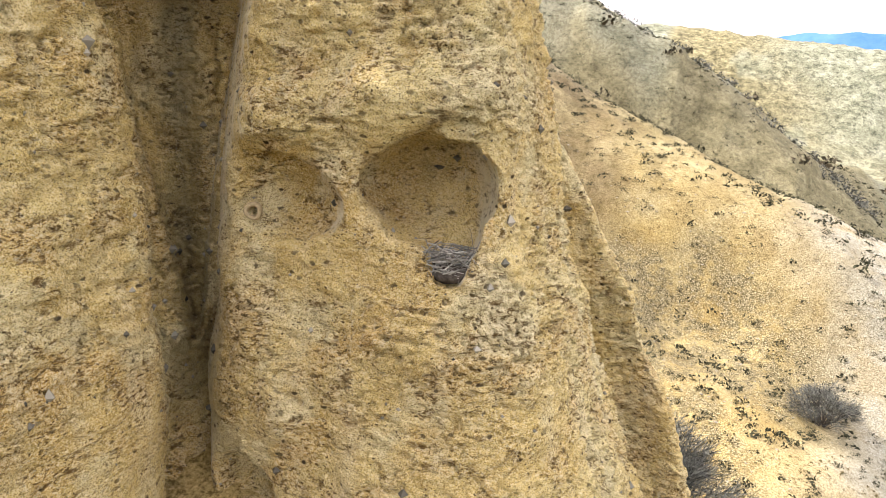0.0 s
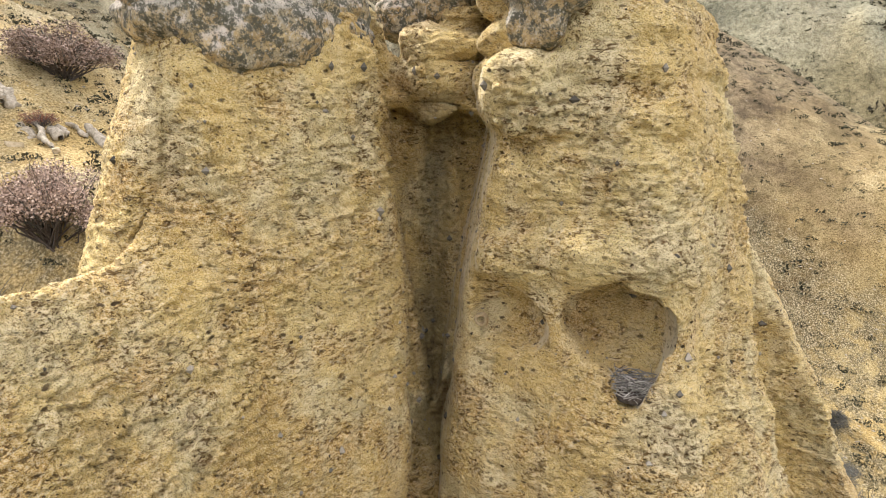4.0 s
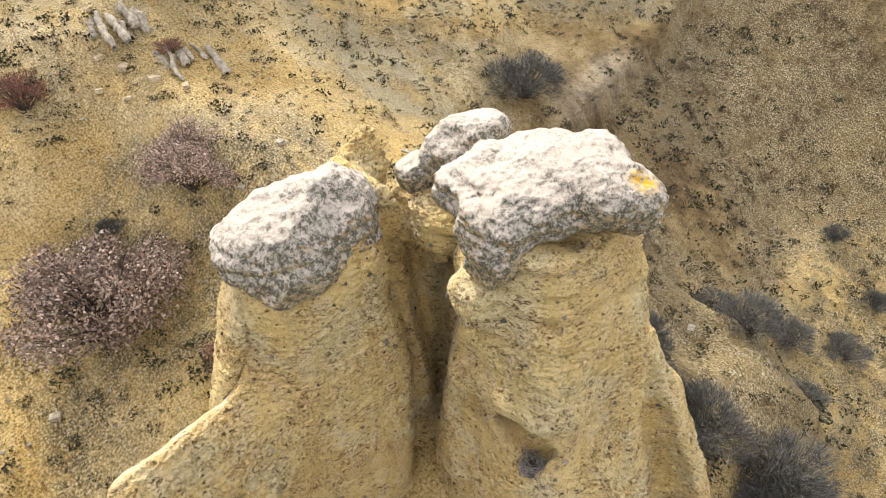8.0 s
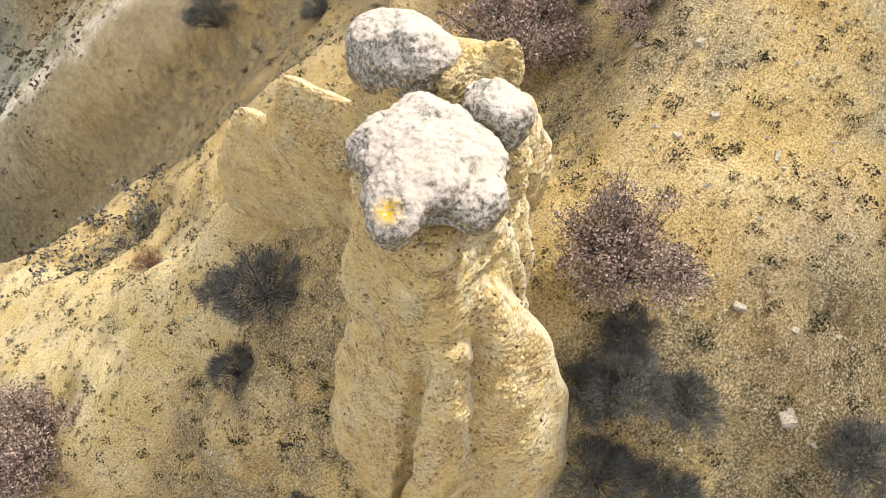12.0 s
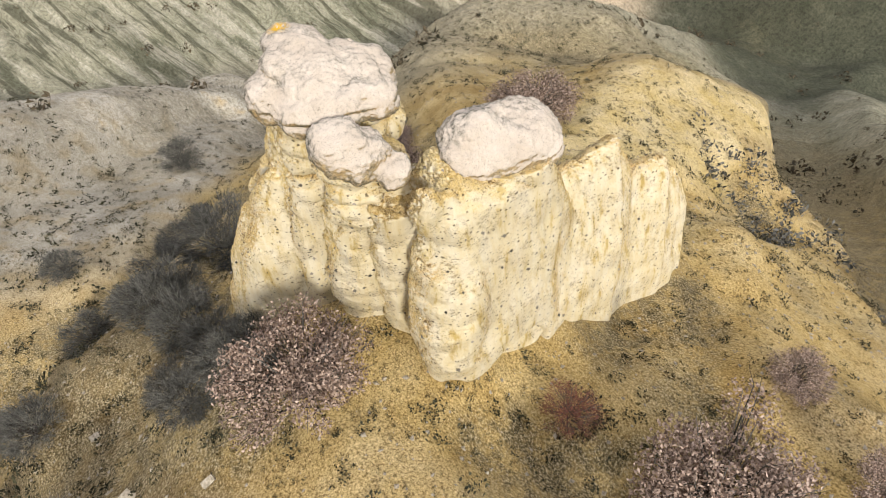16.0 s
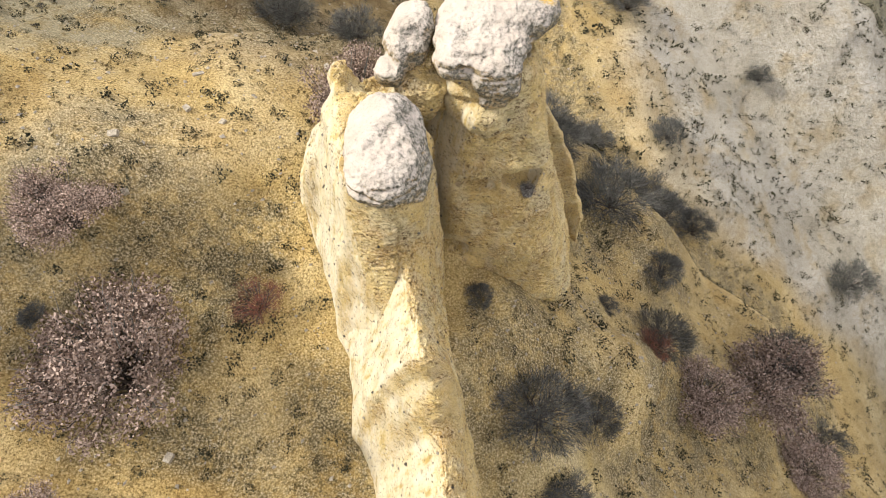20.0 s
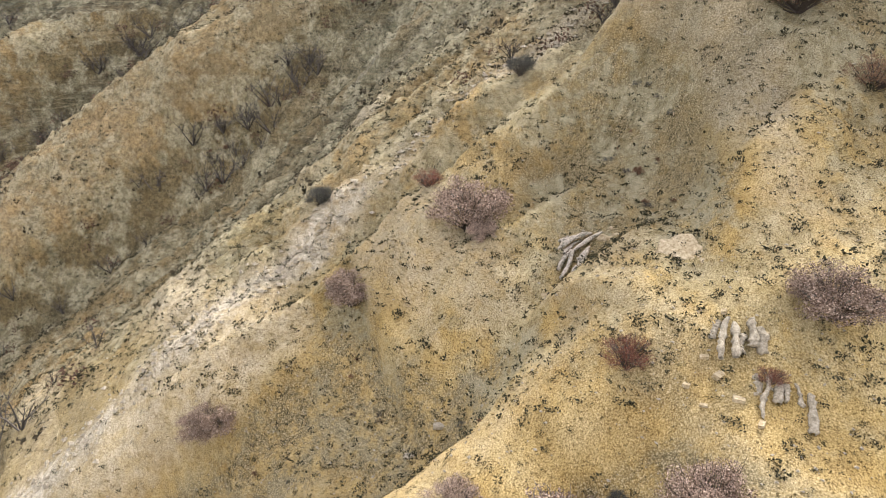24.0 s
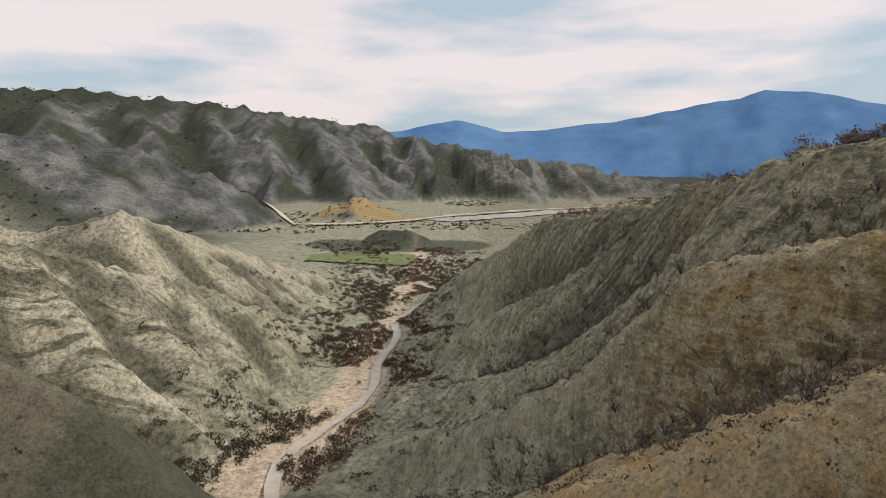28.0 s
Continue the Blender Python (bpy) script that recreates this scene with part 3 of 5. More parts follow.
# sharp-crested hills of the far bank and the far range: crest, fall of the flanks, and their sort: 1 wooded, 2 with
# painted shade
TENTS = [
    ([(-300, 40, 40), (-200, 60, 0), (-140, 90, -30), (-105, 120, -62), (-85, 135, -86)], 0.8, 0),
    ([(-330, 130, 60), (-220, 160, 12), (-143, 222, -19), (-95, 280, -45), (-62, 335, -89)], 1.15, 0),
    ([(-143, 222, -19), (-108, 212, -46), (-70, 212, -84)], 1.0, 0),
    ([(-124, 245, -28), (-90, 236, -56), (-60, 238, -86)], 1.0, 0),
    ([(-106, 267, -38), (-80, 258, -62), (-54, 262, -88)], 1.0, 0),
    ([(-86, 295, -54), (-68, 284, -72), (-52, 288, -89)], 1.0, 0),
    ([(-180, 190, -4), (-130, 180, -44), (-84, 178, -84)], 1.0, 0),
    ([(-420, 290, 20), (-260, 296, -14), (-205, 312, -25), (-168, 324, -17), (-120, 420, -55), (-75, 505, -90)], 1.1, 0),
    ([(-168, 324, -17), (-140, 322, -42), (-104, 330, -80), (-96, 333, -89)], 0.95, 0),
    ([(-152, 355, -29), (-122, 358, -56), (-88, 372, -88)], 0.95, 0),
    ([(-137, 386, -42), (-108, 392, -66), (-80, 408, -90)], 0.95, 0),
    ([(-122, 416, -54), (-98, 428, -74), (-74, 444, -90)], 0.95, 0),
    ([(-205, 312, -25), (-178, 296, -48), (-140, 290, -80)], 0.95, 0),
    ([(-250, 298, -13), (-215, 276, -45), (-170, 270, -80)], 0.95, 0),
    ([(-330, -60, 30), (-220, -20, -15), (-150, 10, -55), (-118, 20, -80)], 0.7, 0),
    ([(-160, 150, 10), (-95, 136, -22), (-59, 131, -37), (-42, 127, -55), (-30, 124, -74)], 1.1, 2),
    ([(-900, 560, 100), (-571, 780, 42), (-433, 860, 20), (-339, 915, -12), (-275, 950, -72)], 0.95, 1),
    ([(-560, 790, 36), (-470, 780, -20), (-400, 790, -84)], 0.7, 1),
    ([(-480, 835, 26), (-400, 830, -24), (-345, 850, -86)], 0.7, 1),
    ([(-420, 866, 16), (-350, 868, -34), (-300, 890, -88)], 0.7, 1),
    ([(-222, 1090, -62), (-196, 1092, -44), (-156, 1102, -64), (-98, 1118, -89)], 0.7, 3),
    ([(-125, 756, -88), (-98, 760, -72), (-62, 763, -70), (-18, 767, -88)], 0.8, 4),
    ([(-1600, 1000, 215), (-1150, 1500, 172), (-1000, 1620, 184), (-720, 1760, 167), (-520, 1830, 145), (-300, 1880, 114), (70, 1900, 42), (370, 1870, -3), (700, 1700, -70)], 1.0, 1),
]
dice = random.Random(12)
ridge = TENTS[-1][0]
for i in range(25):
    f = 0.25 + 6.6 * i / 24 + dice.uniform(-0.1, 0.1)
    (xa, ya, za), (xb, yb, zb) = ridge[int(f)], ridge[int(f) + 1]
    f -= int(f)
    x, y, z = xa + f * (xb - xa), ya + f * (yb - ya), za + f * (zb - za)
    long = (160 + 1.9 * max(z + 60, 0)) * dice.uniform(0.75, 1.15)
    turn = radians(dice.uniform(-28, 34))
    ux, uy = 0.45 * math.cos(turn) + 0.89 * math.sin(turn), -0.89 * math.cos(turn) + 0.45 * math.sin(turn)
    low = z + 86
    TENTS.append(([(x, y, z - 4), (x + ux * long * 0.35, y + uy * long * 0.35, z - 0.28 * low * dice.uniform(0.7, 1.3)),
                   (x + ux * long * 0.7 + 14, y + uy * long * 0.7, z - 0.66 * low), (x + ux * long, y + uy * long, z - low - 5)], 0.7, 1))


def near_line(X, Y, line):
    """Distance to a line, and its height there."""
    best, height = np.full(X.shape, 1e12), np.zeros(X.shape)
    for (x0, y0, z0), (x1, y1, z1) in zip(line, line[1:]):
        dx, dy = x1 - x0, y1 - y0
        t = np.clip(((X - x0) * dx + (Y - y0) * dy) / (dx * dx + dy * dy), 0, 1)
        d = (X - x0 - t * dx) ** 2 + (Y - y0 - t * dy) ** 2
        nearer = d < best
        best = np.where(nearer, d, best)
        height = np.where(nearer, z0 + t * (z1 - z0), height)
    return best, height


def ease(v, lo, hi):
    t = np.clip((v - lo) / (hi - lo), 0, 1)
    return t * t * (3 - 2 * t)


def land(X, Y, rough=True):
    X, Y = np.asarray(X, float), np.asarray(Y, float)
    num, den = 0, 0
    for line in LINES:
        d2, h = near_line(X, Y, line)
        w = 1 / (d2 + 1.5) ** 1.6
        num, den = num + w * h, den + w
    Z = num / den
    R = np.sqrt(X * X + Y * Y)
    far = (R > 60) & ((X < -15) | (Y > 600))
    if far.any():
        Z = np.array(Z)
        x, y = X[far], Y[far]
        w = np.stack([x, y, 0 * x], -1)
        jag = 7 * fnoise(w * 0.022, 3, 0.5, 91) + np.clip(R[far] / 900, 0, 1) * 22 * fnoise(w * 0.008, 3, 0.5, 92)
        rise = Z[far]
        for crest, fall, _ in TENTS:
            a = np.array(crest)
            near = (x > a[:, 0].min() - 330) & (x < a[:, 0].max() + 330) & (y > a[:, 1].min() - 330) & (y < a[:, 1].max() + 330)
            if near.any():
                d2, h = near_line(x[near] + jag[near] * 0.6, y[near] + jag[near] * 0.5, crest)
                d = np.sqrt(d2)
                rise[near] = smax(rise[near], h - fall * d * (1 - 0.0012 * np.minimum(d, 300)), 2.5)
        Z[far] = rise
    if rough:
        p = np.stack([X, Y, 0 * X], -1)
        Z = Z + 0.22 * fnoise(p * 0.45, 4, 0.5, 5)
        Z = Z + np.clip(R / 40 - 0.6, 0, 1) * (1.3 * (0.35 - np.abs(fnoise(p * 0.055, 4, 0.55, 9))) + 0.5 * fnoise(p * 0.2, 3, 0.55, 14))
        # rills down the fall line of the near hillside, the far bank and the far range
        u, v = 0.68 * X + 0.73 * Y, -0.73 * X + 0.68 * Y
        east = ease(X, 14, 40) * ease(Z, -84, -70) * ease(600 - R, 0, 200)
        Z = Z + east * (4.2 * (0.3 - np.abs(fnoise(np.stack([u * 0.085, v * 0.018, 0 * u], -1), 4, 0.55, 19))) + 1.9 * (0.3 - np.abs(fnoise(np.stack([u * 0.30, v * 0.05, 0 * u], -1), 4, 0.6, 23))) + 0.35 * fnoise(p * 0.8, 3, 0.55, 24))
        u, v = -0.5 * X + 0.86 * Y, 0.86 * X + 0.5 * Y
        west = ease(-X, 75, 120) * ease(Z, -88, -76) * ease(900 - R, 0, 300)
        Z = Z + west * (3.0 * (0.3 - np.abs(fnoise(np.stack([u * 0.06, v * 0.012, 0 * u], -1), 3, 0.55, 29))) + 1.6 * (0.3 - np.abs(fnoise(np.stack([u * 0.16, v * 0.025, 0 * u], -1), 3, 0.5, 31))))
        high = ease(Y, 650, 1150) * ease(Z, -90, -55)
        Z = Z + high * 16 * (0.26 - np.abs(fnoise(np.stack([X * 0.02, Y * 0.012, 0 * X], -1), 4, 0.5, 3)))
    return Z


N = 740
u = np.linspace(-1, 1, N)
warp = np.sinh(u * math.asinh(4300 / 26.0)) * 26.0
GX, GY = np.meshgrid(warp + 2, warp + 8, indexing="ij")
GZ = land(GX, GY)
ids = np.arange(N * N).reshape(N, N)
quads = np.stack([ids[:-1, :-1], ids[1:, :-1], ids[1:, 1:], ids[:-1, 1:]], -1).reshape(-1, 4)
GV = np.stack([GX, GY, GZ], -1).reshape(-1, 3)
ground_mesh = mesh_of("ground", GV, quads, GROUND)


def zones(X, Y, Z):
    """How much of each soil there is: grey marl, pale crest, dark scrub, sand."""
    p = np.stack([X, Y, 0 * X], -1)
    R = np.hypot(X, Y)
    patch = fnoise(p * 0.03, 3, 0.5, 77)
    marl = ease(np.maximum(Y * 0.75, np.maximum(-X * 1.0, R * 0.68 * ease(X, -15, 15))) + 20 * patch, 34, 78)
    marl = np.maximum(marl, 0.7 * ease(fnoise(p * 0.07, 3, 0.5, 78), 0.25, 0.7) * ease(R, 28, 60))
    base = land(GX, GY, False)
    ring = base.copy()
    ring[9:-9, 9:-9] = 0.25 * (base[18:, 9:-9] + base[:-18, 9:-9] + base[9:-9, 18:] + base[9:-9, :-18])
    pale = ease((base - ring).ravel(), 0.15, 0.7) * ease(130 - R, 0, 60) * (0.35 + 0.65 * ease(R, 20, 42)) * (0.2 + 0.8 * ease(X, 4, 14))
    d2, _ = near_line(X, Y, STONY)
    pale = np.maximum(pale, ease(2.6 + 2.0 * fnoise(p * 0.25, 3, 0.5, 88) - np.sqrt(d2), 0, 1.5) * ease(95 - R, 0, 20))
    fall = [0.68 * X + 0.73 * Y, -0.73 * X + 0.68 * Y, -0.5 * X + 0.86 * Y, 0.86 * X + 0.5 * Y]
    east = np.abs(fnoise(np.stack([fall[0] * 0.085, fall[1] * 0.018, 0 * X], -1), 4, 0.55, 19)) + 0.5 * np.abs(fnoise(np.stack([fall[0] * 0.30, fall[1] * 0.05, 0 * X], -1), 3, 0.55, 23))
    west = 0.6 * np.abs(fnoise(np.stack([fall[2] * 0.03, fall[3] * 0.008, 0 * X], -1), 4, 0.55, 29)) + 0.8 * np.abs(fnoise(np.stack([fall[2] * 0.11, fall[3] * 0.02, 0 * X], -1), 3, 0.5, 31))
    rill = 0.85 * ease(east, 0.5, 0.95) * ease(X, 20, 50) * ease(Z, -84, -70) * ease(600 - R, 0, 200)
    rill = np.maximum(rill, ease(west, 0.60, 1.05) * ease(-X, 75, 120) * ease(Z, -88, -76) * ease(900 - R, 0, 300))
    chalk = 0.25 * ease(-X - 0.3 * np.abs(Y - 10), 20, 42) * ease(Z, -86, -78) * ease(150 - Y, 0, 80)
    chalk = np.maximum(chalk, 0.8 * ease(-X, 60, 110) * ease(Y, 110, 190) * ease(560 - Y, 0, 120) * ease(Z, -86, -76))
    # woods in the gullies and on the tops of the far hills
    gully, ribs, dark, tawny = np.full(X.shape, 400.0), np.full(X.shape, 400.0), np.zeros(X.shape), np.zeros(X.shape)
    k = (Y > 600) | ((X < -15) & (R > 60))
    for crest, _, sort in TENTS:
        d2, h = near_line(X[k], Y[k], crest)
        d = np.sqrt(d2)
        if sort == 1:
            gully[k] = np.minimum(gully[k], np.where(Y[k] > 600, d, 400))
        elif sort == 0:
            ribs[k] = np.minimum(ribs[k], d)
        elif sort in (2, 4):
            # sort 2: spur with its shade painted dark; sort 4: scrubby knoll
            dark[k] = np.maximum(dark[k], 0.85 * ease(h - Z[k], -8, 1) * ease(60 - d, 0, 12))
        elif sort == 3:
            tawny[k] = ease(52 - d, 0, 10)
    far = ease(Y, 620, 760)
    scrub = far * np.clip(ease(gully + 26 * fnoise(p * 0.012, 3, 0.5, 81), 16, 32) * ease(Z, -86, -70) + ease(Z + 30 * patch, 95, 150), 0, 1) * (1 - tawny)
    scrub = np.maximum(scrub, dark) + 0.35 * ease(X, 30, 70) * ease(420 - R, 0, 200)
    hollows = ease((ring - base).ravel() + 0.5 * fnoise(p * 0.06, 3, 0.5, 86), 0.25, 1.1) * ease(X, 16, 34) * ease(R, 40, 60) * ease(420 - R, 0, 150)
    scrub = np.maximum(scrub, 0.6 * hollows)
    # gaps between the ribs, darkened in colour for their shade and growth
    rib_shade = ease(ribs + 5 * fnoise(p * 0.05, 3, 0.5, 85), 6, 11) * ease(60 - ribs, 0, 20) * ease(Z, -88, -80) * ease(Y, 60, 150) * ease(-X, 40, 70)
    rill = np.maximum(rill, rib_shade)
    slate = far * ease(Z, -88, -80) * (1 - tawny)
    chalk = chalk * (1 - dark)
    ochre = (0.35 + 0.65 * ease(120 - Y, 0, 30)) * ease(fnoise(p * 0.045, 3, 0.5, 83), 0.1, 0.5) * ease(R, 20, 60) * ease(X, 0, 20) * ease(Z, -40, -10)
    ochre = np.maximum(ochre, 0.55 * tawny)
    ochre = np.maximum(ochre, 0.6 * ease(0.34 - east, 0, 0.25) * ease(X, 22, 45) * ease(115 - R, 0, 40))
    ochre = np.maximum(ochre, 0.3 * ease(X, 4, 14) * ease(48 - np.hypot(X - 26, Y - 34), 0, 22))
    ochre = np.maximum(ochre, 0.95 * ease(50 - np.hypot(X - 48, Y - 84), 0, 18))
    umber = ease(-Y - 4.5 + 6 * fnoise(p * 0.08, 3, 0.5, 87), 0, 9) * ease(75 - R, 0, 25) * ease(24 - X, 0, 10) * ease(X + 4 * fnoise(p * 0.15, 2, 0.5, 89), -1, 6)
    umber = np.maximum(umber, 0.8 * ease(1.1 - np.hypot((X - 8) / 15, (Y + 13) / 7) + 0.35 * fnoise(p * 0.25, 3, 0.5, 84), 0, 0.5))
    pale = pale * (1 - 0.75 * ochre) * (0.2 + 0.8 * ease(Y + 45, 0, 15))
    marl = marl * (1 - tawny) * (1 - 0.85 * ochre)
    d2, _ = near_line(X, Y, RIVER)
    sand = ease(13 + 9 * fnoise(p * 0.02, 2, 0.5, 79) - np.sqrt(d2), 0, 8) * ease(Y, 20, 90)
    bank = ease(-X, 10, 30)
    gully_y = np.interp(X, [-90, -45, -32, -21, -13, -5, 1], [6, -3, -6, -10, -14, -22, -21])
    ashen = ease(gully_y - Y + 2 * fnoise(p * 0.2, 3, 0.5, 95), 0.5, 5) * ease(-X + 5 * fnoise(p * 0.1, 3, 0.5, 96), 7, 17) * ease(110 - R, 0, 30) * ease(Y + 50, 0, 9)
    d2, _ = near_line(X, Y, [(-3, 12.2, 0), (-8.7, 14.5, 0), (-12, 21, 0), (-16, 30, 0), (-18, 36, 0)])
    knoll = ease(7.5 + 2.5 * fnoise(p * 0.15, 3, 0.5, 97) - np.sqrt(d2), 0, 3) * ease(-X + 0.25 * Y, 1, 6)
    dip = np.asarray(ring - base).ravel()
    litter = np.maximum(ease(dip + 0.35 * fnoise(p * 0.13, 3, 0.5, 98), 0.05, 0.55), 0.4 * ease(fnoise(p * 0.1, 4, 0.55, 99), 0.25, 0.7)) * ease(95 - R, 0, 40)
    for cx, cy, rx, ry in ((-3, 5, 4.5, 5.5), (3, -7, 5, 3.5), (-9, -9, 9, 6), (4.5, -13, 12, 5), (-14, 3, 9, 5), (13, 3, 3.5, 5), (-4, -24, 7, 6)):
        litter = np.maximum(litter, 0.95 * ease(1.15 - np.hypot((X - cx) / rx, (Y - cy) / ry) + 0.4 * fnoise(p * 0.3, 3, 0.5, 94), 0, 0.5))
    litter = litter * (1 - 0.9 * knoll) * (1 - 0.85 * ashen)
    umber = np.maximum(umber, 0.12 * ease(-X, 4, 10) * ease(80 - R, 0, 25))
    sand = sand * (1 - dark)
    crest = ease(1.5 + 1.2 * fnoise(p * 0.3, 3, 0.5, 88) - np.sqrt(near_line(X, Y, STONY)[0]), 0, 1.2) * ease(95 - R, 0, 20)
    return dict(crest=crest, sage=(1 - crest) * (1 - pale) * ease(X + 6 * fnoise(p * 0.08, 3, 0.5, 90), 13, 26) * ease(220 - R, 0, 60), afar=ease(R, 26, 60), strata=ease(X + 8 * fnoise(p * 0.05, 3, 0.5, 93), 26, 44) * ease(fnoise(p * 0.03, 3, 0.5, 92), -0.3, 0.2) * ease(260 - R, 0, 100), knoll=knoll, ashen=ashen, litter=litter, marl=marl * (1 - ashen), pale=pale, rill=rill, chalk=chalk, scrub=np.clip(scrub, 0, 1), sand=sand, slate=slate, ochre=ochre, bank=bank, umber=umber, heath=ease(X, 14, 34) * ease(R, 30, 50) * (1 - 0.8 * pale) * (1 - 0.5 * ochre), close=0.12 + 0.88 * ease(260 - R, 0, 190), runnel=np.maximum(ease(-X, 60, 100) * (0.15 + 0.85 * ease(300 - Y, 0, 70)), ease(X, 25, 60)))


STONY = [l for l in LINES if l[-1] == (-38, 100, -75)][0]
RIVER = [l for l in LINES if l[-1] == (-60, 820, -92)][0]
for name, value in zones(GV[:, 0], GV[:, 1], GV[:, 2]).items():
    layer = ground_mesh.attributes.new(name, "FLOAT", "POINT")
    layer.data.foreach_set("value", np.asarray(value, np.float32))
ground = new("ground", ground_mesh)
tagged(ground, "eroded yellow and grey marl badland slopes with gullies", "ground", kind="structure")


# ---- the rock towers ----
def warped(P, amount, seed):
    return P + amount * np.stack([fnoise(P * 0.9 + 3, 2, 0.5, seed), fnoise(P * 0.9 + 9, 2, 0.5, seed + 1), 0 * P[..., 0]], -1)


def slot(P):
    """The dark cleft between the two towers, wide above and closing below."""
    x, y, z = P[..., 0] - 1.42, P[..., 1] - 0.62, P[..., 2]
    along, across = 0.66 * x - 0.75 * y, 0.75 * x + 0.66 * y
    half = np.interp(z, [-8.4, -7, -5.5, -3], [-0.08, 0.13, 0.34, 0.82])
    return np.maximum(np.maximum(np.abs(across) - half, along - 1.6 + 0.10 * np.sin(across * 11 + 0.4 * z)), z + 2.78 - 0.12 * along + 0.14 * np.sin(across * 6 + 1))


def soft_beds(P, d):
    """Softer layers under the caps, weathered back between harder ledges."""
    z = P[..., 2] + 0.14 * fnoise(P * 0.8, 2, 0.5, 15) + 0.06 * P[..., 0]
    away = np.clip(0.8 + 0.9 * fnoise(P * 1.3, 2, 0.5, 16), 0.25, 1.5)
    cut = 0.30 * np.exp(-((z + 1.2) / 0.13) ** 2) + 0.20 * np.exp(-((z + 1.72) / 0.09) ** 2) + 0.26 * np.exp(-((z + 2.3) / 0.10) ** 2) + 0.10 * np.exp(-((z + 2.95) / 0.12) ** 2)
    return d + away * cut


def main_column(P):
    w = warped(P, 0.16, 11)
    # core under the cap, then the lobes that flare from it
    d = loft(w, [(-0.9, -0.05, -1.05, 1.4, 1.5), (-2, -0.1, -1.2, 1.6, 1.6), (-3.5, -0.15, -1.35, 1.8, 1.75), (-6, -0.25, -1.5, 2.1, 1.95),
                 (-9, -0.75, -1.6, 2.62, 2.5), (-13, -1.2, -1.6, 3.1, 2.8), (-16, -1.4, -1.6, 3.3, 3.0)], 3.8)
    d = smin(d, loft(w, [(-3.3, 0.0, -3.0, 0.35, 0.4), (-5.5, 0.0, -3.6, 1.1, 1.15), (-8, -0.3, -4.1, 1.75, 1.65), (-12, -0.8, -4.6, 2.3, 2.15), (-16, -1.2, -4.6, 2.4, 2.2)], 2.2), 0.12)
    d = smin(d, loft(w, [(-4.2, -1.5, -1.9, 0.5, 0.9), (-8, -1.95, -2.0, 1.15, 1.6), (-13, -2.8, -2.2, 1.6, 2.4), (-16, -3, -2.4, 1.8, 2.6)], 2.4), 0.2)
    d = smin(d, loft(w, [(-4.2, -1.3, -3.15, 0.35, 0.35), (-6, -2.0, -3.45, 0.75, 0.65), (-9, -2.85, -3.8, 1.15, 0.95), (-13, -3.6, -4.1, 1.5, 1.3), (-16, -3.9, -4.3, 1.6, 1.4)], 2.3), 0.15)
    d = soft_beds(P, d)
    # brow over the caves, the nest cave, its sill notch and the shallow niche beside it
    d = smin(d, ellipsoid(w, (0.42, 0.20, -4.62), (0.98, 0.60, 0.40), 2.6), 0.10)
    d = smin(d, ellipsoid(w, (-1.0, 0.12, -4.40), (0.95, 0.52, 0.36), 2.6), 0.12)
    d = smin(d, ellipsoid(w, (0.15, 0.42, -2.35), (0.62, 0.5, 0.55), 2.2), 0.18)
    d = smax(d, -slot(P), 0.26)
    cave = smin(ellipsoid(w, (-1.22, -0.05, -5.36), (0.76, 0.85, 0.60), 2.0), ellipsoid(P, (-1.58, 0.12, -5.80), (0.24, 0.75, 0.56)), 0.08)
    d = smax(d, -cave, 0.05)
    gash = loft(w, [(-2.4, -1.72, -2.35, 0.06, 0.06), (-4, -2.15, -2.65, 0.42, 0.34), (-6, -2.65, -2.85, 0.6, 0.42), (-9, -3.5, -3.1, 0.8, 0.46), (-15, -4.4, -3.4, 0.9, 0.5)], 2.0)
    d = smax(d, -gash, 0.12)
    d = d + 0.09 * (0.5 + 0.5 * np.sin(2.9 * np.arctan2(P[..., 1] + 1.5, P[..., 0] + 0.3) * 2.6 + 0.7 * np.sin(P[..., 2] * 0.5))) ** 4 * np.clip(-P[..., 0] - 0.9 + 0.4 * P[..., 1], 0, 1) * np.clip(-2.5 - P[..., 2], 0, 1)
    d = smax(d, -ellipsoid(P, (0.95, 0.75, -9.1), (0.55, 0.8, 0.42)), 0.06)
    return smax(d, -ellipsoid(w, (0.36, 0.42, -5.50), (0.74, 0.62, 0.50)), 0.05)


def second_pillar(P):
    w = warped(P, 0.14, 13)
    d = loft(w, [(-1.0, 2.15, -1.15, 0.8, 0.75), (-1.9, 2.2, -1.1, 1.0, 0.85), (-3, 2.05, -1.25, 0.9, 0.85), (-6, 2.15, -1.45, 1.1, 1.1), (-9, 2.1, -1.5, 1.0, 1.0)], 2.6)
    d = smin(d, ellipsoid(w, (2.05, -0.25, -2.0), (0.9, 0.62, 0.8), 2.6), 0.12)
    d = d + 0.09 * fnoise(P * np.array([1.6, 1.6, 2.4]), 3, 0.55, 29)
    return smax(soft_beds(P, d), -slot(P), 0.08)


def rib(P):
    w = warped(P, 0.12, 17)
    return loft(w, [(-2.4, 0.95, -2.2, 0.35, 0.4), (-4.5, 1.15, -2.6, 0.5, 0.5), (-8, 1.4, -2.9, 0.55, 0.6), (-10, 1.4, -3.0, 0.5, 0.6)], 2.2)


def grooves(x, y, edge):
    return 0.02 * (0.5 + 0.5 * np.sin(y * 4.3 + 1.2 * np.sin(y * 1.7))) ** 3 * np.clip((x - edge) * 1.5, 0, 1)


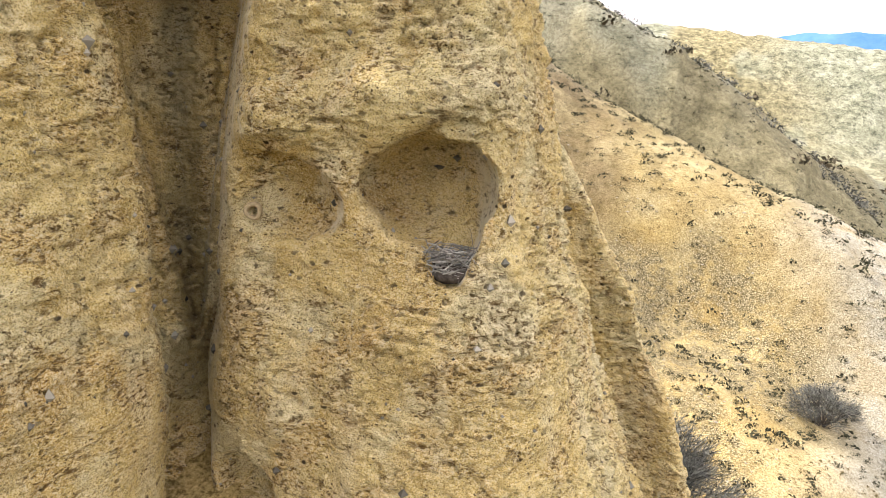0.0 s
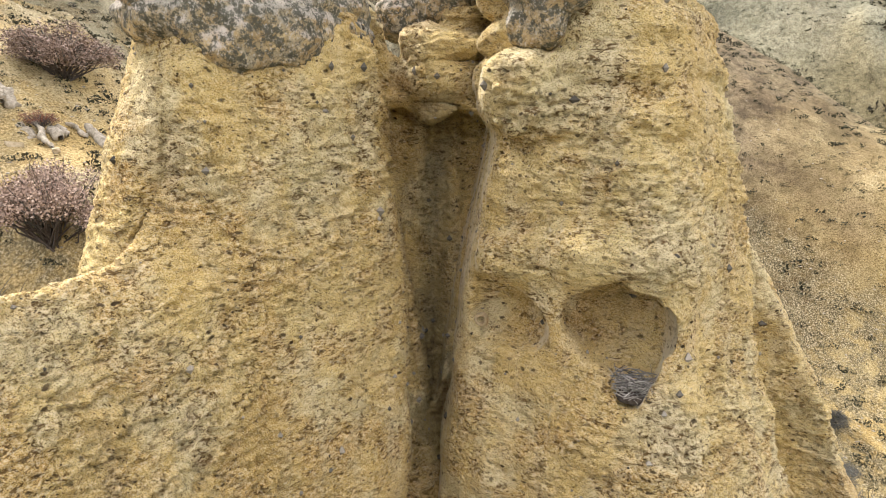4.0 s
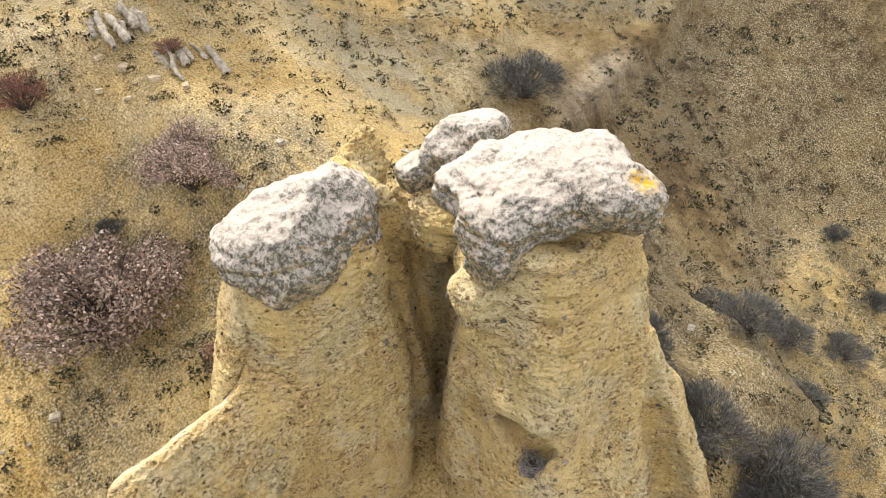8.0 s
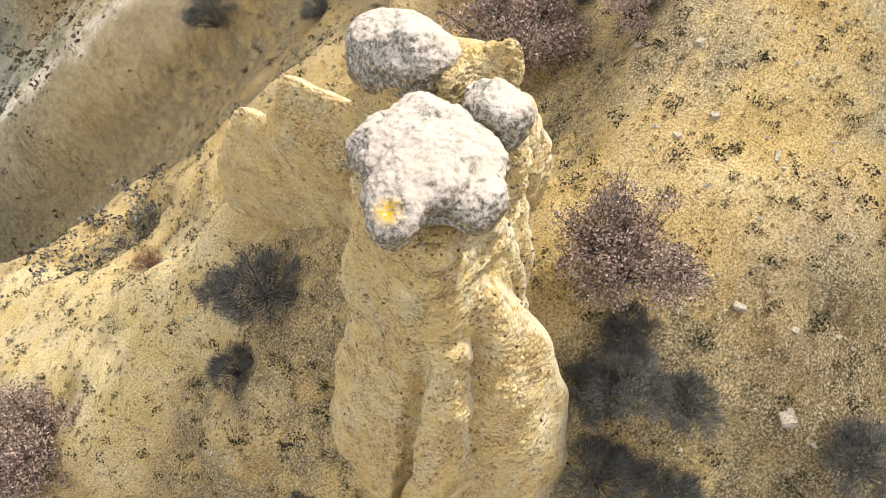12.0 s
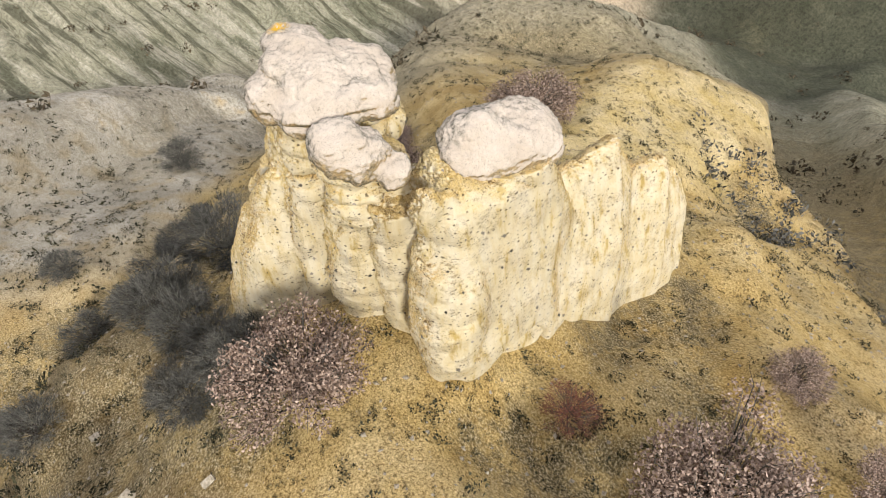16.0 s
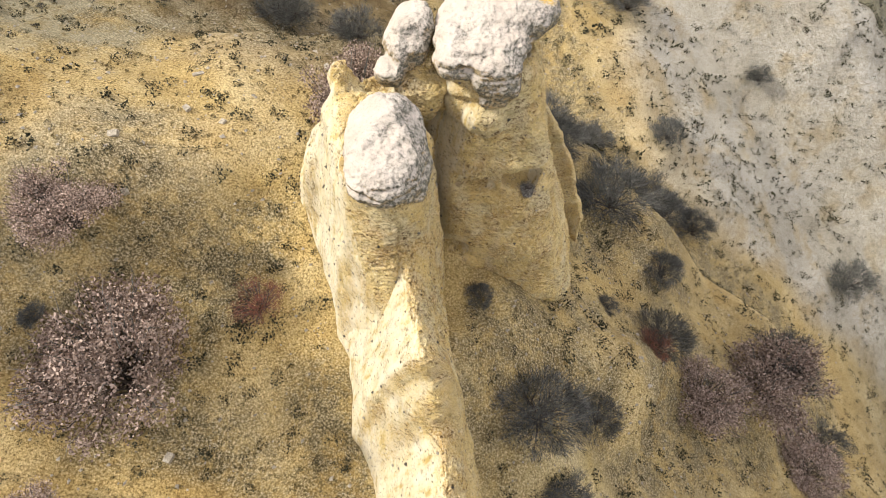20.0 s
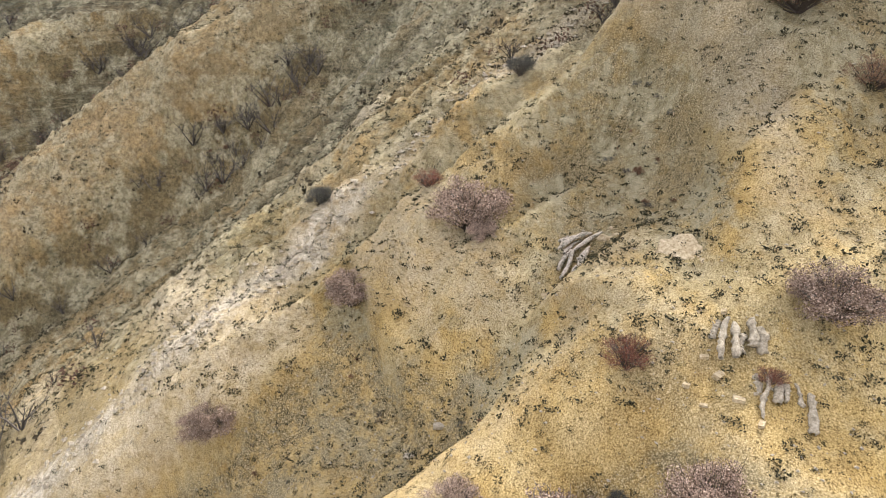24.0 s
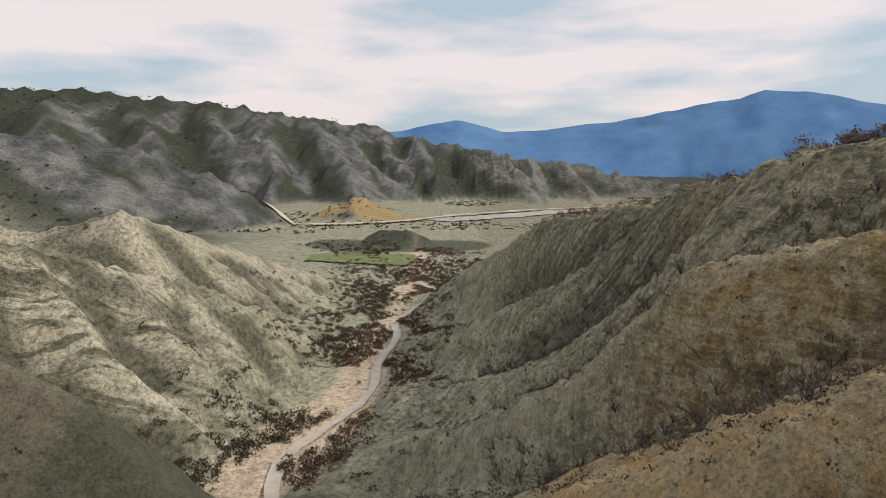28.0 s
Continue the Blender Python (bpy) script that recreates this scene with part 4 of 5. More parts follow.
def fin_wall(P):
    w = warped(P, 0.10, 21)
    x, y, z = w[..., 0], w[..., 1], w[..., 2]
    top = np.interp(y, [0.9, 1.2, 3.6, 4.0, 4.4, 5.0, 5.8, 7.25, 7.5, 8.0, 8.35, 8.5, 10.3, 10.6, 11.2, 11.5, 12.4],
                    [-6, -3, -3, -3.3, -3.9, -4.25, -4.3, -4.2, -5.1, -5.6, -6.5, -6.8, -7.2, -8.2, -8.5, -9.3, -10.4])
    crest = np.interp(y, [2.5, 5, 7, 8, 9, 10.5, 12.5], [2.9, 2.35, 1.95, 1.55, 1.25, 1.2, 0.75])
    deep = np.clip(top - z, 0, 12)
    west = crest - np.interp(deep, [0, 0.3, 1, 2, 4, 8], [0.05, 0.4, 0.75, 1.0, 1.2, 1.5])
    east = crest + np.interp(deep, [0, 0.3, 1, 2, 4, 8], [0.05, 0.4, 0.75, 1.2, 1.95, 2.85])
    d = np.maximum(np.maximum(west - x, x - east) * 0.9, (z - top) * 0.6)
    d = np.maximum(np.maximum(d, 1.2 - y), y - 12.3) + grooves(x, y, crest)
    under = ellipsoid(P, (5.3, 4.3, -10.6), (0.9, 0.9, 1.3))
    return smax(smax(d, -under, 0.15), -slot(P), 0.08)


def upper_pillar(P):
    w = warped(P, 0.10, 25)
    d = loft(w, [(-1.3, 2.95, 2.55, 1.1, 1.3), (-2.2, 2.95, 2.5, 1.25, 1.5), (-3, 2.95, 2.5, 1.3, 1.5), (-5, 3.0, 2.4, 1.5, 1.7), (-8, 3.2, 2.5, 1.75, 1.9), (-13, 3.3, 2.8, 1.9, 2.1)], 3.6, -6)
    return smax(d + grooves(w[..., 0], w[..., 1], 3.2), -slot(P), 0.08)


def spire(P):
    """The pinnacle and the flat eastern face that joins it to the fin."""
    w = warped(P, 0.12, 27)
    x, y, z = w[..., 0], w[..., 1], w[..., 2]
    d = loft(w, [(-0.5, 4.35, 0.2, 0.12, 0.16), (-0.8, 4.3, 0.2, 0.24, 0.26), (-1.3, 4.2, 0.25, 0.42, 0.42), (-2.2, 4.2, 0.4, 0.55, 0.55), (-3.5, 4.7, 0.4, 0.9, 0.85), (-5, 5.1, 0.3, 1.1, 1.0), (-6.5, 5.3, 0.2, 1.1, 1.0), (-7.6, 5.3, 0.2, 0.95, 0.9), (-10, 5.0, 0.4, 0.9, 0.9)], 2.4)
    top = np.interp(y, [0.2, 0.7, 1.3, 3.9, 4.4, 4.9, 6.0], [-2.0, -0.95, -1.05, -1.65, -3.2, -4.6, -6.5])
    deep = np.clip(top - z, 0, 12)
    face = np.interp(y, [0.2, 1.0, 2.5, 4.2, 6.0], [4.95, 4.8, 4.5, 3.85, 3.1]) + np.interp(deep, [0, 0.3, 1.2, 3, 6, 9], [-0.5, -0.1, 0.1, 0.5, 1.05, 1.4])
    wall = np.maximum(np.maximum(np.maximum(x - face, 2.6 - x) * 0.92, (z - top) * 0.7), np.maximum(0.3 - y, y - 5.9)) + grooves(x, y, 3.4)
    d = smin(d, wall, 0.35)
    d = smin(d, loft(w, [(-1.9, 3.0, -0.35, 0.75, 0.8), (-5, 3.0, -0.3, 1.0, 1.0), (-12, 3.1, 0.0, 1.1, 1.1)], 2.5), 0.2)
    under = ellipsoid(P, (5.6, 2.6, -9.6), (1.1, 1.3, 1.5))
    d = d + 0.10 * fnoise(P * np.array([1.6, 1.6, 2.2]), 3, 0.55, 28) * np.clip(1.6 - P[..., 1], 0.1, 1)
    return smax(smax(d, -under, 0.2), -slot(P), 0.08)


def rock_part(name, field, low, high, seed, splits, parent, clasts=420, step=0.12):
    v, q = surface(field, low, high, step)
    c = v[q].mean(1)
    q = q[c[:, 2] > land(c[:, 0], c[:, 1], False) - 0.7]
    used, q = np.unique(q, return_inverse=True)
    v, q = v[used], q.reshape(-1, 4)
    v = smoothed(v, q, 1)
    for _ in range(splits):
        v, q = split(v, q)
        v = smoothed(v, q, 1)
    n = vertex_normals(v, q)
    bed = np.array([2.0, 2.0, 5.5])
    lumps = 0.075 * fnoise(v * np.array([1.1, 1.1, 1.0]), 3, 0.45, seed) + 0.022 * fnoise(v * bed, 3, 0.6, seed + 7)
    ragged = np.clip(0.1 + 1.6 * vnoise(v * 0.9, seed + 31), 0.3, 1.4)
    ledge = fnoise(v * np.array([2.4, 2.4, 7.0]), 3, 0.55, seed + 14)
    scale_ = fnoise(v * np.array([6.0, 6.0, 14.0]), 2, 0.55, seed + 15)
    flakes = ragged * (0.022 * fnoise(v * np.array([9, 9, 17]), 3, 0.7, seed + 12) - 0.055 * np.clip(0.08 - np.abs(ledge), 0, 1) / 0.08 + 0.018 * np.clip(scale_ * 4, -1, 1))
    pits = -0.10 * np.clip(vnoise(v * np.array([5.5, 5.5, 7.5]), seed + 19) - 0.76, 0, 1) / 0.24 - 0.075 * np.clip(vnoise(v * np.array([13, 13, 17]), seed + 23) - 0.80, 0, 1) / 0.20
    sheltered = 1 - 0.82 * np.clip(1.5 * (n @ np.array([1.0, 0.0, 0.1])), 0, 1)
    d = (lumps + flakes + pits) * sheltered * np.clip(0.35 + 1.3 * vnoise(v * 0.7, seed + 30), 0.5, 1.3)
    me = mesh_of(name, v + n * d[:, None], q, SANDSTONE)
    r = np.random.default_rng(seed)
    pick = r.choice(len(v), clasts, replace=False)
    size = 0.014 + 0.07 * r.random(clasts) ** 4
    base = np.array([(1, 0, 0), (0, 1, 0), (-1, 0, 0), (0, -1, 0), (0, 0, 1), (0, 0, -1)], float)
    tri = np.array([(0, 1, 4), (1, 2, 4), (2, 3, 4), (3, 0, 4), (1, 0, 5), (2, 1, 5), (3, 2, 5), (0, 3, 5)])
    sv = base[None] * (0.6 + 0.6 * r.random((clasts, 6, 1))) * size[:, None, None] + (v + n * d[:, None])[pick][:, None]
    st = (np.arange(clasts)[:, None, None] * 6 + tri[None]).reshape(-1, 3)
    ob = part(name, me, parent)
    tagged(part("clast_layer", mesh_of("clast_layer", sv.reshape(-1, 3), st, CLAST, False), ob), "dark and pale stones set in the rock", kind="stuff")
    return ob


main_tower = tagged(new("rock_tower"), "yellow sandstone earth pillar with a nest cave and grooved sides", "rock tower")
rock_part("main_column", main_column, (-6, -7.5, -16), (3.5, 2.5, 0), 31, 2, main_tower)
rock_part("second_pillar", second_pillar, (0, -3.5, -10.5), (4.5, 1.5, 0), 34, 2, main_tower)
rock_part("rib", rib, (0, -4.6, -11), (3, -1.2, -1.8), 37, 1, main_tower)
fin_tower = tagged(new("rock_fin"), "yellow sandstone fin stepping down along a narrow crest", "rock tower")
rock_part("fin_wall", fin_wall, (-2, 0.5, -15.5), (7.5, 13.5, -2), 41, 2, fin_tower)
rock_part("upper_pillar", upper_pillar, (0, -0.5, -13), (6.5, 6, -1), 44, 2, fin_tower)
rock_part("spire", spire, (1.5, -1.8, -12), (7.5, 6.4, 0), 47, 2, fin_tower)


def boulder(name, blobs, seed, label, step=0.08, k=0.25, crack=0.0):
    """A weathered block of blobs: centre, radii, and the turn about z in degrees."""
    lo = np.min([np.array(c) - max(r) for c, r, _ in blobs], 0) - 0.3
    hi = np.max([np.array(c) + max(r) for c, r, _ in blobs], 0) + 0.3

    def field(P):
        w = P + 0.10 * np.stack([fnoise(P * 1.4 + i, 3, 0.5, seed + i) for i in range(3)], -1)
        d = None
        for c, r, turn in blobs:
            a, b = math.cos(radians(turn)), math.sin(radians(turn))
            o = w - np.array(c)
            o = np.stack([a * o[..., 0] + b * o[..., 1], -b * o[..., 0] + a * o[..., 1], o[..., 2]], -1)
            e = ellipsoid(o, (0, 0, 0), r, 3.0)
            d = e if d is None else smin(d, e, k)
        # bedding cracks round the block
        z = w[..., 2] - blobs[0][0][2] - crack * w[..., 0]
        return d + 0.06 * np.exp(-((z + 0.08) / 0.045) ** 2) + 0.04 * np.exp(-((z - 0.22) / 0.035) ** 2)

    v, q = surface(field, lo, hi, step)
    v = smoothed(v, q, 1)
    v, q = split(v, q)
    v = smoothed(v, q, 1)
    n = vertex_normals(v, q)
    d = 0.045 * fnoise(v * 2.6, 4, 0.55, seed + 5) + 0.018 * fnoise(v * 13, 3, 0.6, seed + 6) - 0.045 * np.clip(vnoise(v * 9, seed + 8) - 0.74, 0, 1) / 0.26
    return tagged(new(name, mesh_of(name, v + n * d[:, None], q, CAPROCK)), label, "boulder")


boulder("cap_boulder", [((0.25, -1.15, -0.42), (1.35, 1.45, 0.60), 0), ((-0.75, -1.4, -0.22), (1.0, 0.72, 0.60), 25), ((-1.38, -1.72, -0.32), (0.58, 0.50, 0.56), 20),
                        ((-0.15, -1.55, 0.10), (1.05, 0.85, 0.30), 20), ((0.1, -2.42, -0.42), (0.72, 0.62, 0.50), 0), ((-0.1, 0.2, -0.74), (0.68, 0.62, 0.66), 0),
                        ((-0.05, 0.36, -1.42), (0.42, 0.36, 0.36), 0), ((0.85, -0.55, -0.42), (0.80, 1.05, 0.52), 0)],
        51, "pale lichen-stained caprock boulder with deep cracks on the main pillar", k=0.07, crack=0.10)
boulder("middle_boulder", [((2.28, -1.35, -0.45), (0.66, 0.66, 0.58), 0), ((2.5, -0.85, -0.75), (0.58, 0.68, 0.52), 20), ((2.92, -0.22, -1.15), (0.44, 0.44, 0.38), 0)], 61,
        "pale caprock boulder on the second pillar", k=0.15, crack=-0.4)
boulder("fin_boulder", [((2.75, 2.55, -1.30), (0.92, 1.50, 0.70), 0), ((2.85, 2.2, -0.88), (0.66, 1.0, 0.44), 0), ((2.78, 1.95, -0.58), (0.36, 0.5, 0.34), 0), ((2.5, 3.05, -1.72), (0.78, 0.78, 0.50), 0), ((3.25, 2.2, -1.2), (0.72, 1.15, 0.48), 0), ((3.2, 3.05, -1.4), (0.72, 1.15, 0.5), 0)], 71,
        "grey lichen-covered caprock boulder on the fin", k=0.2)

# ---- far mountains ----
AZ = [-110, -75, -50, -38, -31, -27, -24, -20, -16, -10, -6, -3, 1, 6, 40, 90, 150, 170, 182, 190, 200, 215, 245]
ELEV = [3, 3.6, 4.4, 4.6, 4.4, 5.4, 5.6, 4.5, 4.3, 3.2, 3.0, 2.7, 3.4, 2.7, 2.6, 3.1, 5, 6, 6, 5.5, 6.5, 6, 4]
az = np.linspace(-110, 245, 620)
level = np.linspace(0, 1, 12)
A2, L2 = np.meshgrid(az, level, indexing="ij")
peak = np.tan(np.radians(np.interp(A2, AZ, ELEV)))
RR = 4250 - 700 * (1 - L2) - 60 * np.abs(fnoise(np.stack([A2 * 0.25, L2 * 2, 0 * A2], -1), 4, 0.5, 201))
HZ = -90 + (4250 * peak + 95) * L2 ** 0.9 * (1 + 0.05 * fnoise(np.stack([A2 * 0.3, 0 * A2, 0 * A2], -1), 5, 0.5, 202))
ring = np.stack([-RR * np.sin(np.radians(A2)), RR * np.cos(np.radians(A2)), HZ], -1).reshape(-1, 3)
ri = np.arange(620 * 12).reshape(620, 12)
ring_q = np.stack([ri[:-1, :-1], ri[:-1, 1:], ri[1:, 1:], ri[1:, :-1]], -1).reshape(-1, 4)
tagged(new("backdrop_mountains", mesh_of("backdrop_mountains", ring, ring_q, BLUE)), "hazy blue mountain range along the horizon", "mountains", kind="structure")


# ---- valley floor: road, track, field ----
def ribbon(name, line, width, material, label, lift=0.4):
    pts = []
    for (x0, y0), (x1, y1) in zip(line, line[1:]):
        n = max(2, int(math.hypot(x1 - x0, y1 - y0) / 6))
        pts += [(x0 + (x1 - x0) * i / n, y0 + (y1 - y0) * i / n) for i in range(n)]
    pts = np.array(pts + [line[-1]], float)
    for _ in range(12):
        pts[1:-1] = 0.5 * pts[1:-1] + 0.25 * (pts[:-2] + pts[2:])
    t = np.gradient(pts, axis=0)
    t /= np.linalg.norm(t, axis=1, keepdims=True)
    side = np.stack([-t[:, 1], t[:, 0]], 1)
    w = width * (0.8 + 0.4 * vnoise(np.stack([pts[:, 0] * 0.05, pts[:, 1] * 0.05, 0 * pts[:, 0]], 1), 5))[:, None] / 2
    cols = [pts + side * w * k for k in (-1, -0.5, 0, 0.5, 1)]
    v = np.concatenate(cols)
    z = land(v[:, 0], v[:, 1]) + lift
    m = len(pts)
    q = np.concatenate([np.stack([np.arange(m - 1) + c * m, np.arange(1, m) + c * m, np.arange(1, m) + (c + 1) * m, np.arange(m - 1) + (c + 1) * m], 1) for c in range(4)])
    return tagged(new(name, mesh_of(name, np.column_stack([v, z]), q, material)), label, name, kind="structure")


ribbon("riverbed", [(-55, 1085), (0, 1125), (70, 1185), (230, 1310), (420, 1430)], 58, plain_material("grey_gravel_bed", (0.30, 0.28, 0.24), (0.46, 0.43, 0.38), 0.05), "wide pale gravel riverbed beside the road", 1.6)
ribbon("road", [(-480, 890), (-343, 932), (-188, 975), (-95, 1060), (-15, 1175), (211, 1360), (420, 1500)], 15, ROAD, "pale gravel road across the valley floor", 3.0)
ribbon("side_road", [(-262, 958), (-276, 1000), (-262, 1040), (-292, 1095)], 2.6, ROAD, "pale side road climbing between the hills", 2.0)
ribbon("field", [(-150, 640), (-44, 650)], 58, GRASS, "flat green grass field on the valley floor", 1.2)
TRACK = [(-40, 172), (-46, 192), (-55, 205), (-55, 220), (-45, 228), (-39, 249), (-29, 274), (-30, 294), (-38, 318), (-31, 337), (-28, 370), (-40, 400), (-16, 455), (-10, 489), (-31, 530)]
ribbon("track", TRACK, 4.2, ROAD, "pale sandy track along the dry stream bed", 0.7)


# ---- plants ----
rng = np.random.default_rng(7)


def tube(points, radii, sides=4):
    """A tapered stem through points."""
    v, q = [], []
    pts = np.asarray(points, float)
    for i, (p, r) in enumerate(zip(pts, radii)):
        d = pts[min(i + 1, len(pts) - 1)] - pts[max(i - 1, 0)]
        d /= np.linalg.norm(d) + 1e-9
        a = np.cross(d, (0.3, 0.9, 0.2))
        a /= np.linalg.norm(a) + 1e-9
        b = np.cross(d, a)
        for k in range(sides):
            t = 2 * math.pi * k / sides
            v.append(p + r * (math.cos(t) * a + math.sin(t) * b))
    for i in range(len(pts) - 1):
        for k in range(sides):
            o, n = i * sides, (k + 1) % sides
            q.append((o + k, o + n, o + sides + n, o + sides + k))
    return np.array(v), np.array(q)


def joined(pieces):
    vs, qs, o = [], [], 0
    for v, q in pieces:
        vs.append(v)
        qs.append(q + o)
        o += len(v)
    return np.concatenate(vs), np.concatenate(qs)


def cards(centres, size, seed, aspect=0.6, up=0.0):
    """Small folded leaves, one quad each, turned at random."""
    r = np.random.default_rng(seed)
    n = len(centres)
    a = r.normal(size=(n, 3))
    a[:, 2] += up
    a /= np.linalg.norm(a, axis=1, keepdims=True)
    b = np.cross(a, r.normal(size=(n, 3)))
    b /= np.linalg.norm(b, axis=1, keepdims=True)
    s = np.asarray(size).reshape(-1, 1) * (0.6 + 0.8 * r.random((n, 1)))
    n_ = np.cross(a, b) * s * 0.2
    v = np.stack([centres - a * s, centres + b * s * aspect + n_, centres + a * s, centres - b * s * aspect + n_], 1).reshape(-1, 3)
    return v, np.arange(4 * n).reshape(-1, 4)


def crown_points(n, seed, clumps=26):
    """Points in clumps of uneven size over a low ragged dome of radius one."""
    r = np.random.default_rng(seed)
    a, h = r.random(clumps) * 2 * math.pi, r.random(clumps)
    rad = np.sqrt(r.random(clumps)) * 0.86
    c = np.stack([rad * np.cos(a), rad * np.sin(a), 0.16 + (0.95 - 0.55 * rad ** 2) * (0.2 + 0.8 * h) * (0.75 + 0.4 * r.random(clumps))], 1)
    big = 0.45 + 0.9 * r.random(clumps)
    k = r.choice(clumps, n, p=big ** 2 / (big ** 2).sum())
    d = r.normal(size=(n, 3))
    d /= np.linalg.norm(d, axis=1, keepdims=True)
    p = c[k] + d * (0.04 + 0.21 * r.random((n, 1)) ** 0.7) * big[k][:, None] * np.array([1, 1, 0.8])
    return p[p[:, 2] > 0.04], c


def stems_to(centres, seed, thick=0.035):
    r = np.random.default_rng(seed)
    out = []
    for c in centres:
        start = np.array([r.normal() * 0.06, r.normal() * 0.06, -0.12])
        mid = start * 0.5 + c * 0.45 + r.normal(size=3) * 0.06
        out.append(tube([start, mid, c * 0.85 + r.normal(size=3) * 0.03, c * 1.03], [thick, thick * 0.6, thick * 0.35, thick * 0.12]))
    return joined(out)


def leafy_shrub(seed, material, count=15000, leaf=0.021):
    root = new("oak_shrub")
    p, c = crown_points(count, seed, 64)
    v, q = cards(p, np.full(len(p), leaf), seed + 1)
    part("crown", mesh_of("crown", v, q, material, False), root)
    r = np.random.default_rng(seed + 5)
    tip = p[r.choice(len(p), 170, replace=False)]
    v, q = joined([tube([t * 0.6, t * 1.0 + r.normal(size=3) * 0.03, t * 1.16 + r.normal(size=3) * 0.05], [0.008, 0.005, 0.0015], 3) for t in tip])
    part("twig_layer", mesh_of("twig_layer", v, q, TWIG_GREY), root, "thin bare grey twigs")
    v, q = stems_to(c * 0.9, seed + 2, 0.02)
    part("branchwork", mesh_of("branchwork", v, q, BARK), root, "dark woody stems")
    return root


def bare_shrub(seed, material, twigs=7500):
    """A round leafless bush: stems and a haze of thin twigs that point outwards."""
    root = new("bare_shrub")
    r = np.random.default_rng(seed)
    p, c = crown_points(twigs, seed, 60)
    n = len(p)
    d = p / (np.linalg.norm(p, axis=1, keepdims=True) + 1e-6) + r.normal(size=(n, 3)) * 0.6
    d *= (0.05 + 0.11 * r.random((n, 1)))
    side = np.cross(d, r.normal(size=(n, 3)))
    side *= 0.0055 / (np.linalg.norm(side, axis=1, keepdims=True) + 1e-6)
    v = np.stack([p - side, p + side, p + d + side * 0.3, p + d - side * 0.3], 1).reshape(-1, 3)
    part("crown", mesh_of("crown", v, np.arange(4 * n).reshape(-1, 4), material, False), root)
    v, q = stems_to(c, seed + 2, 0.018)
    part("branchwork", mesh_of("branchwork", v, q, BARK), root, "dark woody stems")
    return root


def settle(ob, x, y, scale, tall=1.0, sink=0.05):
    z = float(land(np.array([x]), np.array([y]))[0])
    m = Matrix.LocRotScale((x, y, z - sink), Euler((0, 0, rng.random() * 6.28)), (scale, scale, scale * tall))
    return ob, m


def grove(makers, spots, label, category, group):
    for i, (x, y, r) in enumerate(spots):
        proto = makers[i % len(makers)]
        _, m = settle(proto, x, y, r * (0.92 if "oak" in proto.name else 0.74), 0.8 + 0.3 * rng.random())
        if proto.get("used"):
            ob = copy_thing(proto, m)
        else:
            ob = proto
            ob.matrix_basis = m
            ob["used"] = 1
        tagged(ob, label, category, group)


PINK = [(12.2, 5.9, 3.3), (13.9, 1.6, 1.9), (9.6, 11.3, 1.3), (13.7, 11.0, 0.5), (5.0, -4.3, 1.45), (-20.5, 4.6, 2.2), (-14.2, 13.6, 1.2), (-12.0, 2.8, 1.5),
        (27.7, 23.9, 1.9), (30.5, 16.6, 1.0), (28.7, 15.1, 0.7), (19.1, 29.8, 1.8), (22.3, -2.1, 0.75), (-17.6, 1.0, 2.0)]
RED = [(8.1, 3.2, 1.15), (19.5, 5.3, 1.3), (19.1, -0.1, 0.65), (-8.6, 1.6, 1.0), (33.0, 20.5, 1.2), (-4.5, 15.5, 0.9)]
ORANGE = [(45.0, 2.9, 1.5), (40.3, -0.2, 1.9), (50.5, 7.5, 1.3), (52.0, 1.5, 1.7), (38.0, -4.5, 1.6), (75.0, 150.0, 2.6), (70.0, 158.0, 2.2), (79.0, 143.0, 2.4), (83.0, 136.0, 2.0), (64.0, 163.0, 2.0)]
GREY = [(1.8, -5.8, 1.4), (1.6, -9.2, 1.5), (2.6, -6.4, 1.8), (3.9, -5.6, 1.2), (-1.6, -8.8, 1.9), (-4.6, -9.6, 1.7), (-7.0, -12.5, 1.6), (-11.5, -8.5, 1.8), (0.5, -15.0, 1.3), (3.0, -17.5, 1.3), (-15.0, -18.5, 1.7), (-2.0, -18.0, 1.2), (0.6, -7.4, 1.7), (3.4, -8.2, 1.3), (-7.8, -7.2, 2.4), (-12.4, -12.7, 3.0), (-18.4, -0.6, 2.4), (-2.3, 6.3, 1.8), (0.0, 2.2, 0.8), (-6.4, 0.0, 0.75), (-9.3, 0.8, 1.5),
        (-16.6, -12.3, 2.0), (-33.0, -13.0, 2.5), (11.9, 35.6, 2.2), (15.6, 26.4, 1.6), (35.0, 30.7, 1.5), (45.7, 0.5, 2.2), (59.0, 17.7, 2.2), (43.5, 17.4, 1.4),
        (42.2, 5.9, 1.2), (-1.5, -24.2, 1.6), (2.6, -29.2, 0.95), (0.4, -21.4, 1.2), (-0.9, -28.1, 1.1), (-3.4, 8.8, 1.2), (-5.0, 5.6, 1.1), (-10.5, -3.8, 1.6), (14.9, 4.6, 0.6),
        (-4.0, -10.5, 1.8), (6.0, -13.0, 1.8), (10.0, -15.0, 2.2), (15.0, -15.5, 2.0), (-9.0, -17.0, 2.2), (-24.0, 2.0, 2.0), (-12.6, -28.8, 1.8), (-24.4, -26.6, 1.6)]
grove([leafy_shrub(301 + i, LEAF_PINK) for i in range(3)], PINK, "oak shrub with dry pinkish-brown leaves on the slope", "shrub", "oak shrubs")
grove([leafy_shrub(311, LEAF_RED, 4500)], RED, "low shrub with dry reddish leaves on bare soil", "shrub", "reddish shrubs")
